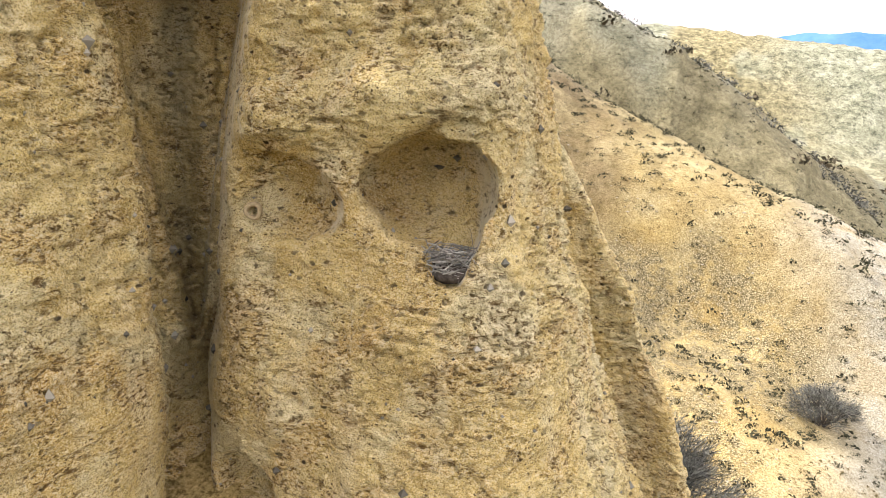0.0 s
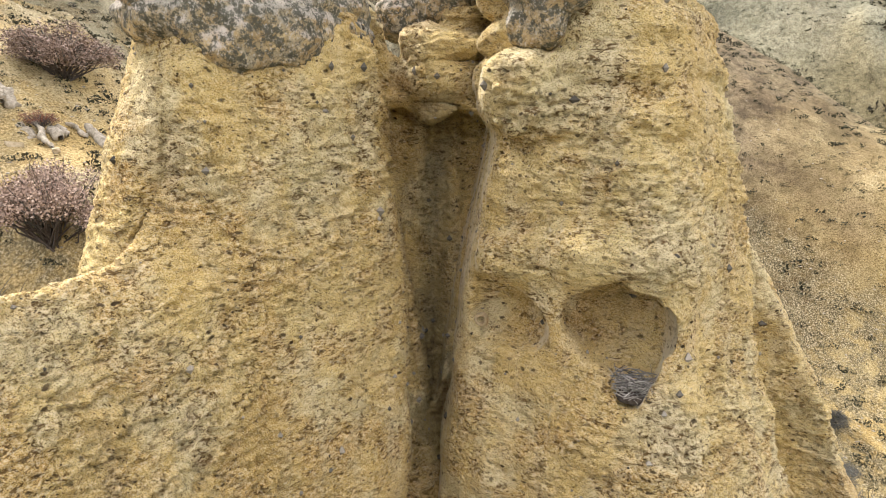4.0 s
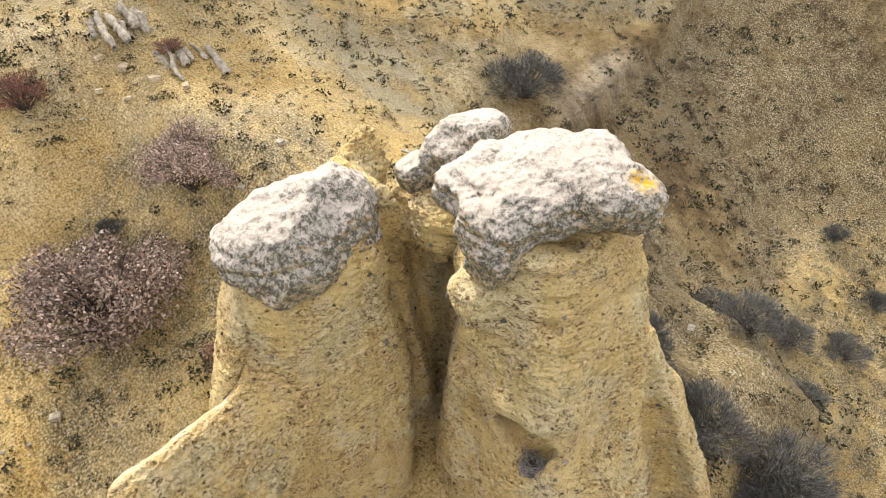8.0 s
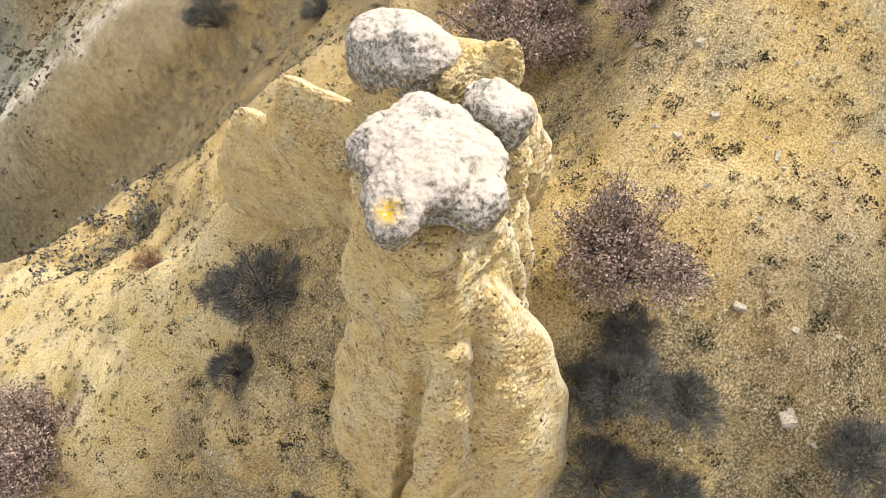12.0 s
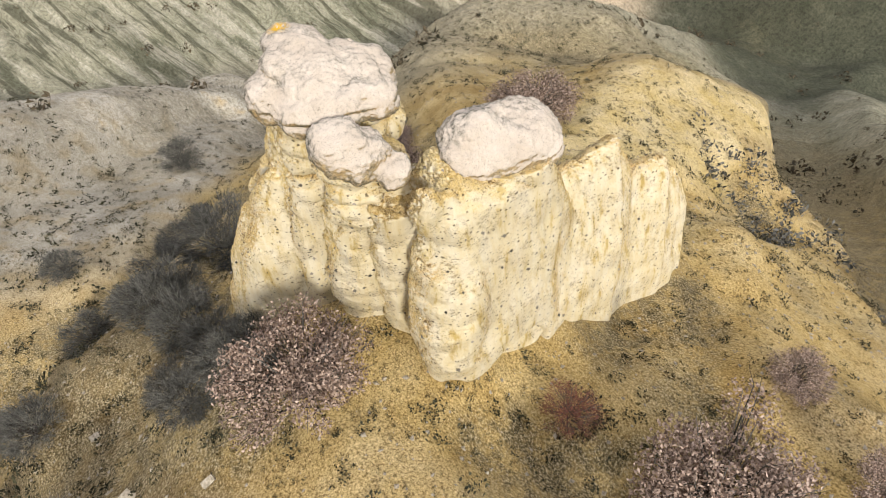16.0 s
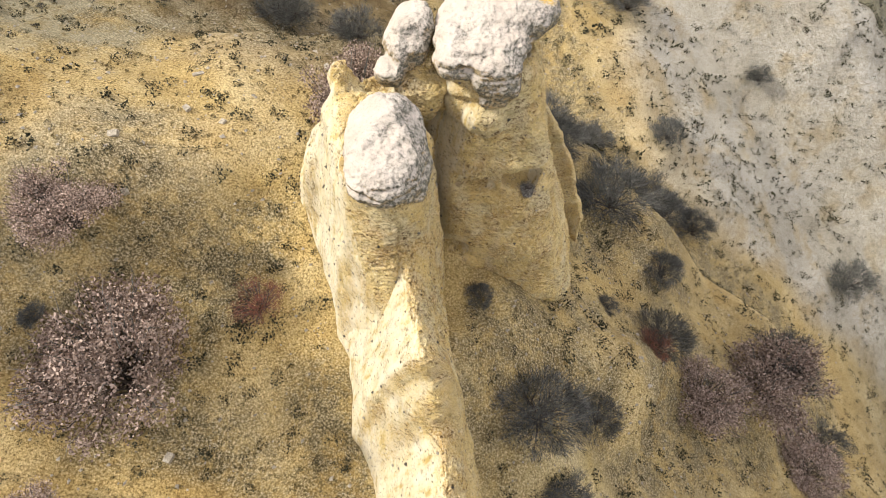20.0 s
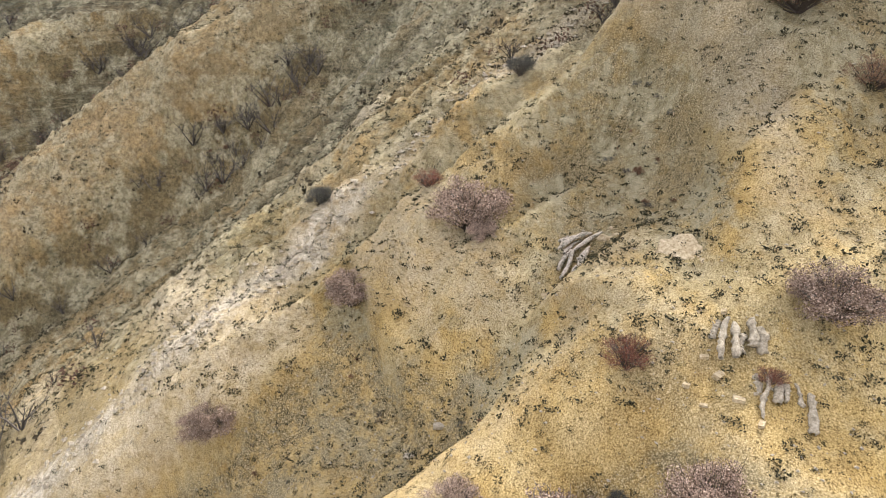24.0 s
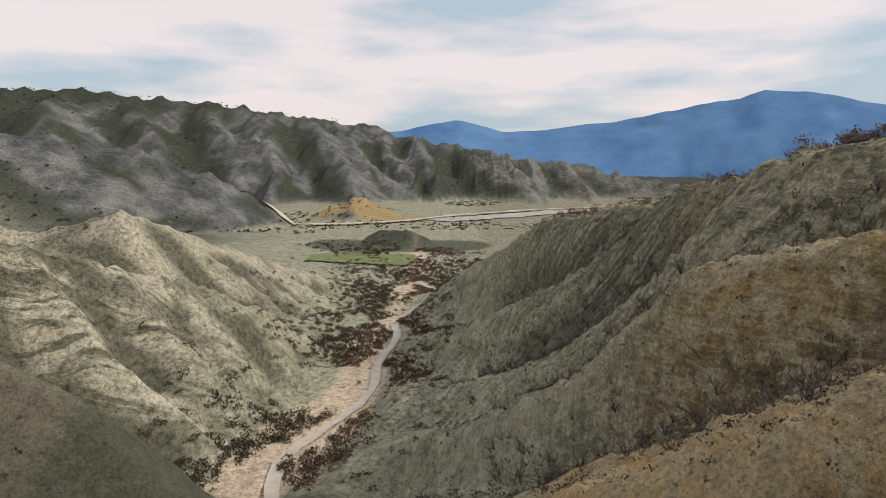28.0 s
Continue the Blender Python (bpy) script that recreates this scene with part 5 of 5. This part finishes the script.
grove([leafy_shrub(321, LEAF_ORANGE, 5200)], ORANGE, "rounded oak with dry orange-brown leaves", "shrub", "orange oaks")
grove([bare_shrub(331 + i, TWIG_GREY) for i in range(3)], GREY, "leafless grey shrub with dense thin twigs", "shrub", "bare shrubs")


def small_bush(seed, material, count, leaf, aspect):
    """A low round bush for the far slopes."""
    root = new("hillside_bush")
    p, c = crown_points(count, seed, 30)
    v, q = cards(p, np.full(len(p), leaf), seed + 1, aspect)
    part("crown", mesh_of("crown", v, q, material, False), root)
    v, q = stems_to(c[:12] * 0.9, seed + 2, 0.02)
    part("branchwork", mesh_of("branchwork", v, q, BARK), root, "dark woody stems")
    return root


def free(x, y):
    """Whether the ground is clear of the towers."""
    a = ((x + 0.6) / 3.6) ** 2 + ((y + 2.2) / 4.2) ** 2 > 1
    b = (np.abs(x - np.interp(y, [0, 4, 8, 12], [3.6, 3.0, 2.2, 1.2])) > 2.6) | (y < -1) | (y > 12.6)
    return a & b


def scatter(n, reach, seed, power=0.6, cluster=0.08, centre=(2, 4), keep=0.0):
    r = np.random.default_rng(seed)
    a, d = r.random(n) * 2 * math.pi, reach * r.random(n) ** power
    x, y = centre[0] + d * np.cos(a), centre[1] + d * np.sin(a)
    k = vnoise(np.stack([x * cluster, y * cluster, 0 * x], -1), seed) + 0.3 * r.random(n) > 0.45 + keep
    k &= free(x, y)
    return x[k], y[k], land(x[k], y[k])


def stuff(name, x, y, z, size, per, material, label, leaf, seed, flat=0.7, category="plants"):
    r = np.random.default_rng(seed)
    n = len(x)
    s = np.repeat(size, per)
    d = r.normal(size=(n * per, 3))
    d /= np.linalg.norm(d, axis=1, keepdims=True)
    d *= r.random((n * per, 1)) ** 0.4
    d[:, 2] = np.abs(d[:, 2]) * flat
    c = np.repeat(np.column_stack([x, y, z]), per, 0) + d * s[:, None]
    v, q = cards(c, leaf * s, seed + 1, 0.55, 0.6)
    return tagged(new(name, mesh_of(name, v, q, material, False)), label, category, kind="stuff")


x, y, z = scatter(17000, 80, 401, 0.62, 0.09, keep=-0.06)
stuff("cushion_plants", x, y, z, 0.09 + 0.30 * rng.random(len(x)) ** 2, 34, TUFT, "small dark cushion plants dotted over the slopes", 0.17, 402)
x, y, z = scatter(9000, 48, 407, 0.5, 0.06, centre=(-12, -62), keep=-0.1)
stuff("southern_tufts", x, y, z, 0.14 + 0.40 * rng.random(len(x)) ** 2, 14, TUFT, "dark tufts dotted over the southern slopes", 0.24, 408)
x, y, z = scatter(30000, 52, 405, 0.5, 0.07, centre=(42, 26), keep=-0.12)
k = x > 17 + 4 * vnoise(np.stack([y * 0.2, 0 * y, 0 * y], -1), 3)
x, y, z = x[k], y[k], z[k]
stuff("hill_tufts", x, y, z, 0.10 + 0.26 * rng.random(len(x)) ** 2, 12, TUFT, "dark tufts spread thickly over the eastern hillside", 0.26, 406)
x, y, z = scatter(16000, 34, 411, 0.6, 0.25, keep=-0.1)
stuff("dry_grass", x, y, z, 0.04 + 0.07 * rng.random(len(x)), 7, leaf_material("dry_grass_tufts", (0.10, 0.075, 0.03), (0.34, 0.27, 0.13)), "short dry grass tufts on the soil", 0.5, 412)
r_ = np.random.default_rng(421)


def hollow(x, y, reach=7.0):
    """How far the ground lies below its surroundings."""
    return 0.25 * sum(land(x + a, y + b, False) for a, b in ((reach, 0), (-reach, 0), (0, reach), (0, -reach))) - land(x, y, False)


n = 46000
x, y = r_.uniform(-20, 190, n), r_.uniform(-60, 330, n)
k = (vnoise(np.stack([x * 0.035, y * 0.035, 0 * x], -1), 421) + 0.35 * r_.random(n) > 0.48) & (np.hypot(x, y) > 48) & free(x, y)
x, y = x[k], y[k]
stuff("hillside_scrub", x, y, land(x, y), 0.22 + 0.75 * r_.random(len(x)) ** 2.5, 9, SCRUB_FAR, "low dark tufts dotted over the hillside", 0.27, 422, 0.8)


bx, by = r_.uniform(17, 66, 1500), r_.uniform(-14, 62, 1500)
score = 0.6 * np.clip(hollow(bx, by, 4.0), -1, 1.5) + 1.1 * vnoise(np.stack([bx * 0.11, by * 0.11, 0 * bx], -1), 435) + 0.6 * r_.random(1500)
score[(np.abs(bx - 19.5) < 3.5) & (np.abs(by - 1.5) < 4)] = -9
pick = np.argsort(score)[-110:]
spots = [(float(bx[i]), float(by[i]), 0.45 + 1.0 * r_.random() ** 1.7) for i in pick]
grove([small_bush(341, TWIG_GREY, 2200, 0.07, 0.10), small_bush(342, TWIG_DARK, 2200, 0.07, 0.12)], spots[:75], "small leafless grey bush on the eastern hillside", "shrub", "hillside bushes")
grove([small_bush(343, LEAF_ORANGE, 1800, 0.045, 0.6)], spots[75:], "small bush with dry brown leaves on the eastern hillside", "shrub", "brown hillside bushes")


def bare_tree(seed, stems=6, twigs=80):
    """A small leafless tree, one unit tall, with a haze of thin twigs."""
    r = np.random.default_rng(seed)
    out, tips = [], []
    for i in range(stems):
        a = r.random() * 6.28
        lean = 0.2 + 0.5 * r.random()
        top = np.array([lean * math.cos(a), lean * math.sin(a), 0.5 + 0.3 * r.random()])
        mid = top * 0.5 + r.normal(size=3) * 0.05
        out.append(tube([(0, 0, -0.1), mid, top], [0.03, 0.02, 0.006], 3))
        tips += [mid, mid * 0.6 + top * 0.4, mid * 0.2 + top * 0.8, top]
    p = np.array(tips)[r.integers(len(tips), size=twigs)]
    d = r.normal(size=(twigs, 3)) * 0.11 + np.array([0, 0, 0.05]) + 0.10 * p
    side = np.cross(d, r.normal(size=(twigs, 3)))
    side *= 0.011 / np.linalg.norm(side, axis=1, keepdims=True)
    out.append((np.stack([p - side, p + side, p + d * 1.5 + side * 0.4, p + d * 1.5 - side * 0.4], 1).reshape(-1, 3), np.arange(4 * twigs).reshape(-1, 4)))
    return joined(out)


def planted(name, makers, x, y, height, material, label, seed):
    """Copies of a few small trees in one mesh."""
    r = np.random.default_rng(seed)
    z, vs, qs, o = land(x, y), [], [], 0
    for i, (tv, tq) in enumerate(makers):
        k = np.arange(len(x)) % len(makers) == i
        a, h = r.random(k.sum()) * 6.28, height[k]
        c, s_ = np.cos(a)[:, None] * h[:, None], np.sin(a)[:, None] * h[:, None]
        v = np.stack([c * tv[None, :, 0] - s_ * tv[None, :, 1] + x[k][:, None], s_ * tv[None, :, 0] + c * tv[None, :, 1] + y[k][:, None], tv[None, :, 2] * h[:, None] + z[k][:, None]], -1)
        q = tq[None] + (np.arange(k.sum()) * len(tv))[:, None, None] + o
        vs.append(v.reshape(-1, 3))
        qs.append(q.reshape(-1, 4))
        o += len(vs[-1])
    return tagged(new(name, mesh_of(name, np.concatenate(vs), np.concatenate(qs), material, False)), label, "trees", kind="stuff")


n = 12000
x, y = r_.uniform(14, 175, n), r_.uniform(-45, 330, n)
k = (np.hypot(x, y) > 50) & free(x, y)
x, y = x[k], y[k]
want = 0.5 + 0.22 * np.clip(hollow(x, y), -1.5, 1.5) + 0.9 * (vnoise(np.stack([x * 0.045, y * 0.045, 0 * x], -1), 431) - 0.5) + 0.25 * r_.random(len(x))
k = want > np.sort(want)[-4600]
x, y = x[k], y[k]
half = r_.random(len(x)) < 0.6
planted("hillside_trees", [bare_tree(901 + i) for i in range(4)], x[half], y[half], 1.4 + 2.4 * r_.random(half.sum()) ** 1.6, TWIG_DARK, "small leafless grey trees over the hillside", 433)
x, y = x[~half], y[~half]
stuff("hillside_oaks", x, y, land(x, y) + 0.3, 0.6 + 0.9 * r_.random(len(x)), 56, VALLEY_LEAF, "scattered small oaks with dry brown leaves", 0.13, 432, 1.3)
t = r_.random(420)
x = np.interp(t, [0, 0.3, 0.5, 0.7, 1], [130, 100, 75, 80, 53]) + r_.normal(size=420) * 3
y = np.interp(t, [0, 0.3, 0.5, 0.7, 1], [60, 105, 150, 242, 320]) + r_.normal(size=420) * 3
stuff("skyline_oaks", x, y, land(x, y) + 0.5, 0.9 + 1.3 * r_.random(420), 70, VALLEY_LEAF, "reddish-brown oaks along the ridge crest", 0.12, 434, 1.2)
n = 9000
t = r_.random(n)
ry = 185 + 560 * t
rx = np.interp(ry, [p[1] for p in RIVER], [p[0] for p in RIVER]) + r_.normal(size=n) * (16 + 26 * t)
k = vnoise(np.stack([rx * 0.05, ry * 0.03, 0 * rx], -1), 441) + 0.25 * r_.random(n) > 0.52
k &= near_line(rx, ry, [(a, b, 0) for a, b in TRACK])[0] > 5.5 ** 2
rx, ry = rx[k], ry[k]
k = (r_.random(len(rx)) < 0.35) | (rx < np.interp(ry, [p[1] for p in RIVER], [p[0] for p in RIVER]) - 8)
stuff("valley_scrub", rx[k], ry[k], land(rx[k], ry[k]), 0.8 + 2.0 * r_.random(k.sum()), 34, SCRUB_FAR, "brown and dark scrub lining the dry stream", 0.20, 442, 0.9)
stuff("valley_oaks", rx[~k], ry[~k], land(rx[~k], ry[~k]), 0.8 + 1.7 * r_.random((~k).sum()), 34, VALLEY_LEAF, "reddish-brown oak scrub beside the dry stream", 0.18, 443, 0.9)
n = 4200
x, y = r_.uniform(-330, 10, n), r_.uniform(-190, 560, n)
k = (vnoise(np.stack([x * 0.02, y * 0.02, 0 * x], -1), 451) + 0.25 * r_.random(n) > 0.62) & (np.hypot(x, y) > 45)
x, y = x[k], y[k]
stuff("far_bank_scrub", x, y, land(x, y), 0.5 + 1.5 * r_.random(len(x)) ** 2, 26, SCRUB_FAR, "sparse dark scrub on the far valley side", 0.22, 452, 0.8)
n = 16000
x, y = r_.uniform(-1300, 800, n), r_.uniform(620, 1950, n)
z = land(x, y)
side = np.full(n, 400.0)
for crest, _, sort in TENTS:
    if sort == 1:
        side = np.minimum(side, np.sqrt(near_line(x, y, crest)[0]))
k = np.where(z < -80, vnoise(np.stack([x * 0.008, y * 0.008, 0 * x], -1), 461) > 0.66, (side + 30 * (r_.random(n) - 0.5) > 34) | (z + 40 * r_.random(n) > 150) | (r_.random(n) < 0.08))
stuff("distant_woods", x[k], y[k], z[k], 1.6 + 2.6 * r_.random(k.sum()) ** 2, 8, TUFT, "dark distant woods on the far hills", 0.5, 462, 0.6)


n = 2600
x, y = r_.uniform(-52, 30, n), r_.uniform(-55, 30, n)
k = (0.6 * vnoise(np.stack([x * 0.06, y * 0.06, 0 * x], -1), 481) + 0.8 * r_.random(n) > 0.62 + 0.12 * (x > 4)) & free(x, y)
x, y = x[k], y[k]
stuff("low_shrubs", x, y, land(x, y), 0.17 + 0.45 * r_.random(len(x)) ** 2, 70, TUFT, "low dark green shrubs dotted over bare soil", 0.12, 482, 0.8)


gx, gy = [], []
for line, wide in ((LINES[13], 4), (LINES[9], 4)):
    pts = np.array(line)[:, :2]
    run = np.concatenate([[0], np.cumsum(np.linalg.norm(np.diff(pts, axis=0), axis=1))])
    t = r_.random(620) * run[-1]
    gx.append(np.interp(t, run, pts[:, 0]) + r_.normal(size=620) * wide)
    gy.append(np.interp(t, run, pts[:, 1]) + r_.normal(size=620) * wide)
gx, gy = np.concatenate(gx), np.concatenate(gy)
k = (np.hypot(gx, gy) > 26) & free(gx, gy)
stuff("gully_scrub", gx[k], gy[k], land(gx[k], gy[k]), 0.4 + 1.0 * r_.random(k.sum()) ** 2, 40, TWIG_GREY, "grey leafless scrub filling the gullies", 0.15, 472, 1.0)


# ---- stones ----
def rocks(name, x, y, z, size, seed, material, label):
    """Low angular stones in one mesh."""
    r = np.random.default_rng(seed)
    base = np.array([(1, 0, 0), (0, 1, 0), (-1, 0, 0), (0, -1, 0), (0, 0, 1), (0, 0, -1)], float)
    tri = np.array([(0, 1, 4), (1, 2, 4), (2, 3, 4), (3, 0, 4), (1, 0, 5), (2, 1, 5), (3, 2, 5), (0, 3, 5)])
    n = len(x)
    v = base[None] * (0.55 + 0.7 * r.random((n, 6, 1))) * np.stack([size, size * (0.5 + 0.5 * r.random(n)), size * (0.3 + 0.35 * r.random(n))], 1)[:, None]
    a = r.random(n) * 6.28
    c, s = np.cos(a)[:, None], np.sin(a)[:, None]
    v = np.stack([c * v[..., 0] - s * v[..., 1], s * v[..., 0] + c * v[..., 1], v[..., 2]], -1) + np.stack([x, y, z + size * 0.12], 1)[:, None]
    t = (np.arange(n)[:, None, None] * 6 + tri[None]).reshape(-1, 3)
    return tagged(new(name, mesh_of(name, v.reshape(-1, 3), t, material, False)), label, "stones", kind="stuff")


x, y, z = scatter(24000, 46, 501, 0.6, 0.18, keep=-0.15)
rocks("pebbles", x, y, z, 0.025 + 0.11 * rng.random(len(x)) ** 4, 502, STONE, "pale loose stones scattered on the soil")
t = rng.random(900)
lx = np.interp(t, [0, 0.3, 0.55, 0.8, 1], [55, 40, 30, 20, 8]) + rng.normal(size=900) * 0.9
ly = np.interp(t, [0, 0.3, 0.55, 0.8, 1], [12, 24, 31, 37, 46]) + rng.normal(size=900) * 0.9
rocks("crest_stones", lx, ly, land(lx, ly), 0.08 + 0.35 * rng.random(900) ** 2, 512, STONE, "whitish weathered stones along a ridge crest")


def block(size, seed, cuts=2, rough=0.16):
    """A weathered block."""
    bm = bmesh.new()
    bmesh.ops.create_cube(bm, size=1.0)
    bmesh.ops.subdivide_edges(bm, edges=bm.edges[:], cuts=cuts, use_grid_fill=True)
    for vert in bm.verts:
        p = vert.co.copy()
        k = 1 - 0.18 * max(0.0, p.length - 0.6)
        d = noise.noise_vector(p * 2.1 + Vector((seed * 3.1, seed, 0))) * rough
        vert.co = Vector(((p.x * k + d.x * 0.5) * size[0], (p.y * k + d.y * 0.5) * size[1], (p.z * k + d.z) * size[2]))
    me = bpy.data.meshes.new("block")
    bm.to_mesh(me)
    bm.free()
    return me


def rock_at(x, y, size, seed, label, material, lift=0.25):
    me = block(size, seed, 3)
    me.materials.append(material)
    ob = new("stone", me)
    z = float(land(np.array([x]), np.array([y]))[0])
    ob.matrix_basis = pose(x, y, z + size[2] * lift, rng.uniform(-14, 14), rng.uniform(-14, 14), rng.random() * 360)
    return tagged(ob, label, "stone", "loose stones")


for i, (x, y, a, b, c) in enumerate([(21.3, 14.8, 1.1, 0.6, 0.3), (20.0, 16.1, 1.0, 0.5, 0.3), (6.5, -7.6, 0.28, 0.5, 0.2), (12.4, 0.5, 0.35, 0.3, 0.2), (11.1, -3.4, 0.35, 0.3, 0.2), (5.5, -10.6, 0.7, 0.6, 0.4),
                                     (1.7, -12.8, 0.5, 0.35, 0.3), (10.6, 8.4, 0.45, 0.35, 0.2), (13.0, -1.4, 0.5, 0.35, 0.2), (9.7, -2.9, 0.3, 0.3, 0.15), (-13.5, -9.0, 0.9, 0.7, 0.9), (11.3, -5.7, 0.6, 0.2, 0.12), (-5.0, 9.5, 0.3, 0.25, 0.15)]):
    rock_at(x, y, (a * 0.75, b * 0.75, c * 0.75), 20 + i, "pale weathered stone lying on the slope", STONE)


def slope_at(x, y):
    """The ground at a place, and the ways downhill, along and out of the slope."""
    e = 0.8
    z, zx, zy = (float(land(np.array([x + a]), np.array([y + b]), False)[0]) for a, b in ((0, 0), (e, 0), (0, e)))
    out = Vector((-(zx - z) / e, -(zy - z) / e, 1)).normalized()
    along = out.cross(Vector((0, 0, 1))).normalized()
    return Vector((x, y, float(land(np.array([x]), np.array([y]))[0]))), along.cross(out).normalized(), along, out


def folded_beds(x, y, count, length, spacing, bow, seed, label, material):
    """Hard layers that stand out of the slope side by side and bend."""
    root = new("rock_outcrop")
    r = random.Random(seed)
    o, down, along, out = slope_at(x, y)
    root.matrix_basis = Matrix.Translation(o)
    for i in range(count):
        half, mid, own = length * r.uniform(0.18, 0.55), r.uniform(-0.22, 0.22) * length, r.uniform(-0.3, 0.3) * spacing
        thick, rise, lean = r.uniform(0.09, 0.19), r.uniform(0.0, 0.3), r.uniform(-0.2, 0.2)
        pts, rad = [], []
        for k in range(14):
            t = mid + half * (2 * k / 13 - 1)
            bend = (i - count / 2) * spacing + own + lean * t + bow * math.sin(1.15 * t + 0.28 * i)
            pts.append(down * t + along * bend + out * (rise + 0.10 * math.sin(2.3 * t + i)))
            rad.append(thick * r.uniform(0.75, 1.25) * (0.5 if k in (0, 13) else 1))
        v, q = tube(pts, rad, 7)
        v = v + 0.10 * np.stack([fnoise(v * 2.2 + j, 3, 0.6, seed + j) for j in range(3)], -1)
        v, q = split(v, q)
        part("layer", mesh_of("layer", v, q, material), root)
    return tagged(root, label, "rock outcrop", "slab outcrops")


def ledge(x, y, size, turn, seed, label, lift=-0.08):
    """A weathered slab that lies in the slope with a broken edge."""
    half = np.array(size) / 2

    def field(P):
        w = P + np.array([0.45, 0.45, 0.05]) * np.stack([fnoise(P * 1.1 + 5 * i, 3, 0.55, seed + i) for i in range(3)], -1)
        return smax(ellipsoid(w, (0, 0, 0), half, 3.2), P[..., 2] - half[2] * (0.75 + 0.35 * fnoise(P * 1.7, 3, 0.5, seed + 4)), 0.05)

    v, q = surface(field, -half - 0.7, half + 0.7, 0.11)
    v = smoothed(v, q, 1)
    v = v + vertex_normals(v, q) * (0.05 * fnoise(v * 4, 3, 0.6, seed + 9))[:, None]
    me = mesh_of("rock_ledge", v, q, SLAB)
    ob = new("rock_ledge", me)
    o, down, along, out = slope_at(x, y)
    ob.matrix_basis = Matrix.Translation(o + out * lift) @ Matrix((along, down, out)).transposed().to_4x4() @ Matrix.Rotation(radians(turn), 4, "Z") @ Matrix.Rotation(radians(7), 4, "X")
    return tagged(ob, label, "rock ledge", "ledges")


folded_beds(29.7, 10.3, 10, 3.8, 0.32, 0.42, 601, "folded grey rock layers standing out of the yellow slope", CAPROCK)
folded_beds(20.4, 1.4, 6, 1.9, 0.34, 0.08, 621, "row of upright weathered slabs in the slope", STONE)
folded_beds(18.7, -0.3, 6, 2.6, 0.36, 0.06, 641, "row of upright weathered slabs in the slope", STONE)
ledge(26.2, 3.6, (3.4, 2.0, 0.55), 20, 661, "pale sandstone slab with a broken edge in the slope")
ledge(31.5, 8.6, (2.6, 0.8, 0.5), -10, 681, "pale sandstone ledge above the folded layers")
ledge(26.6, 10.2, (2.6, 0.6, 0.3), 5, 691, "low sandstone ledge below the folded layers")
for i, (x, y, a) in enumerate(((19.0, 1.8, 0.5), (19.6, 2.4, 0.35), (18.2, 1.0, 0.45), (20.9, 0.2, 0.3), (17.8, 2.2, 0.3), (18.6, 2.9, 0.4), (21.4, 1.9, 0.35), (17.2, 0.2, 0.35))):
    rock_at(x, y, (a, a * 0.6, a * 0.4), 60 + i, "pale broken stone below the slabs", SLAB)



# ---- the nest, the mud rim and things on the rock ----
nest = new("nest")
sticks = []
r_ = np.random.default_rng(701)
for i in range(230):
    a = r_.random() * 2 * math.pi
    rad = 0.16 + 0.2 * r_.random()
    h = -0.14 + 0.24 * r_.random() + 0.25 * (rad - 0.16)
    c = np.array([rad * math.cos(a) * 1.05, rad * math.sin(a) * 0.95, h])
    t = np.array([-math.sin(a), math.cos(a), 0]) + r_.normal(size=3) * np.array([0.55, 0.55, 0.22])
    t /= np.linalg.norm(t)
    l = 0.12 + 0.2 * r_.random()
    bend = r_.normal(size=3) * 0.025
    sticks.append(tube([c - t * l, c + bend, c + t * l], [0.005 + 0.006 * r_.random(), 0.008, 0.003], 4))
v, q = joined(sticks)
part("stick_rim", mesh_of("stick_rim", v, q, STICK), nest)
v, q = surface(lambda P: ellipsoid(P, (0, 0, -0.12), (0.36, 0.33, 0.14)), (-0.5, -0.5, -0.35), (0.5, 0.5, 0.15), 0.05)
part("nest_bowl", mesh_of("nest_bowl", smoothed(v, q, 1) + 0.02 * fnoise(v * 14, 2, 0.5, 9)[:, None], q, BARK), nest, "packed dark twigs")
nest.matrix_basis = pose(-1.57, 0.14, -6.08) @ Matrix.Diagonal((0.66, 0.8, 0.95, 1))
tagged(nest, "large bird nest of dry sticks in the rock cave", "nest")

profile = [(0.11, 0.0), (0.105, 0.05), (0.09, 0.085), (0.072, 0.09), (0.060, 0.07), (0.056, 0.02), (0.05, -0.06), (0.004, -0.16)]
rv, rq = [], []
for i in range(22):
    a = 2 * math.pi * i / 22
    for j, (r, out) in enumerate(profile):
        k = r * (1 + 0.06 * math.sin(3 * a + 1))
        rv.append((k * math.cos(a), out, k * math.sin(a)))
        if j < len(profile) - 1:
            o, p = i * len(profile), ((i + 1) % 22) * len(profile)
            rq.append((o + j, p + j, p + j + 1, o + j + 1))
rim = new("mud_rim", mesh_of("mud_rim", np.array(rv), np.array(rq), MUD))
rim.matrix_basis = pose(0.86, 0.19, -5.70, 0, 0, 24)
tagged(rim, "round dried-mud rim of a burrow hole in the niche", "burrow rim")
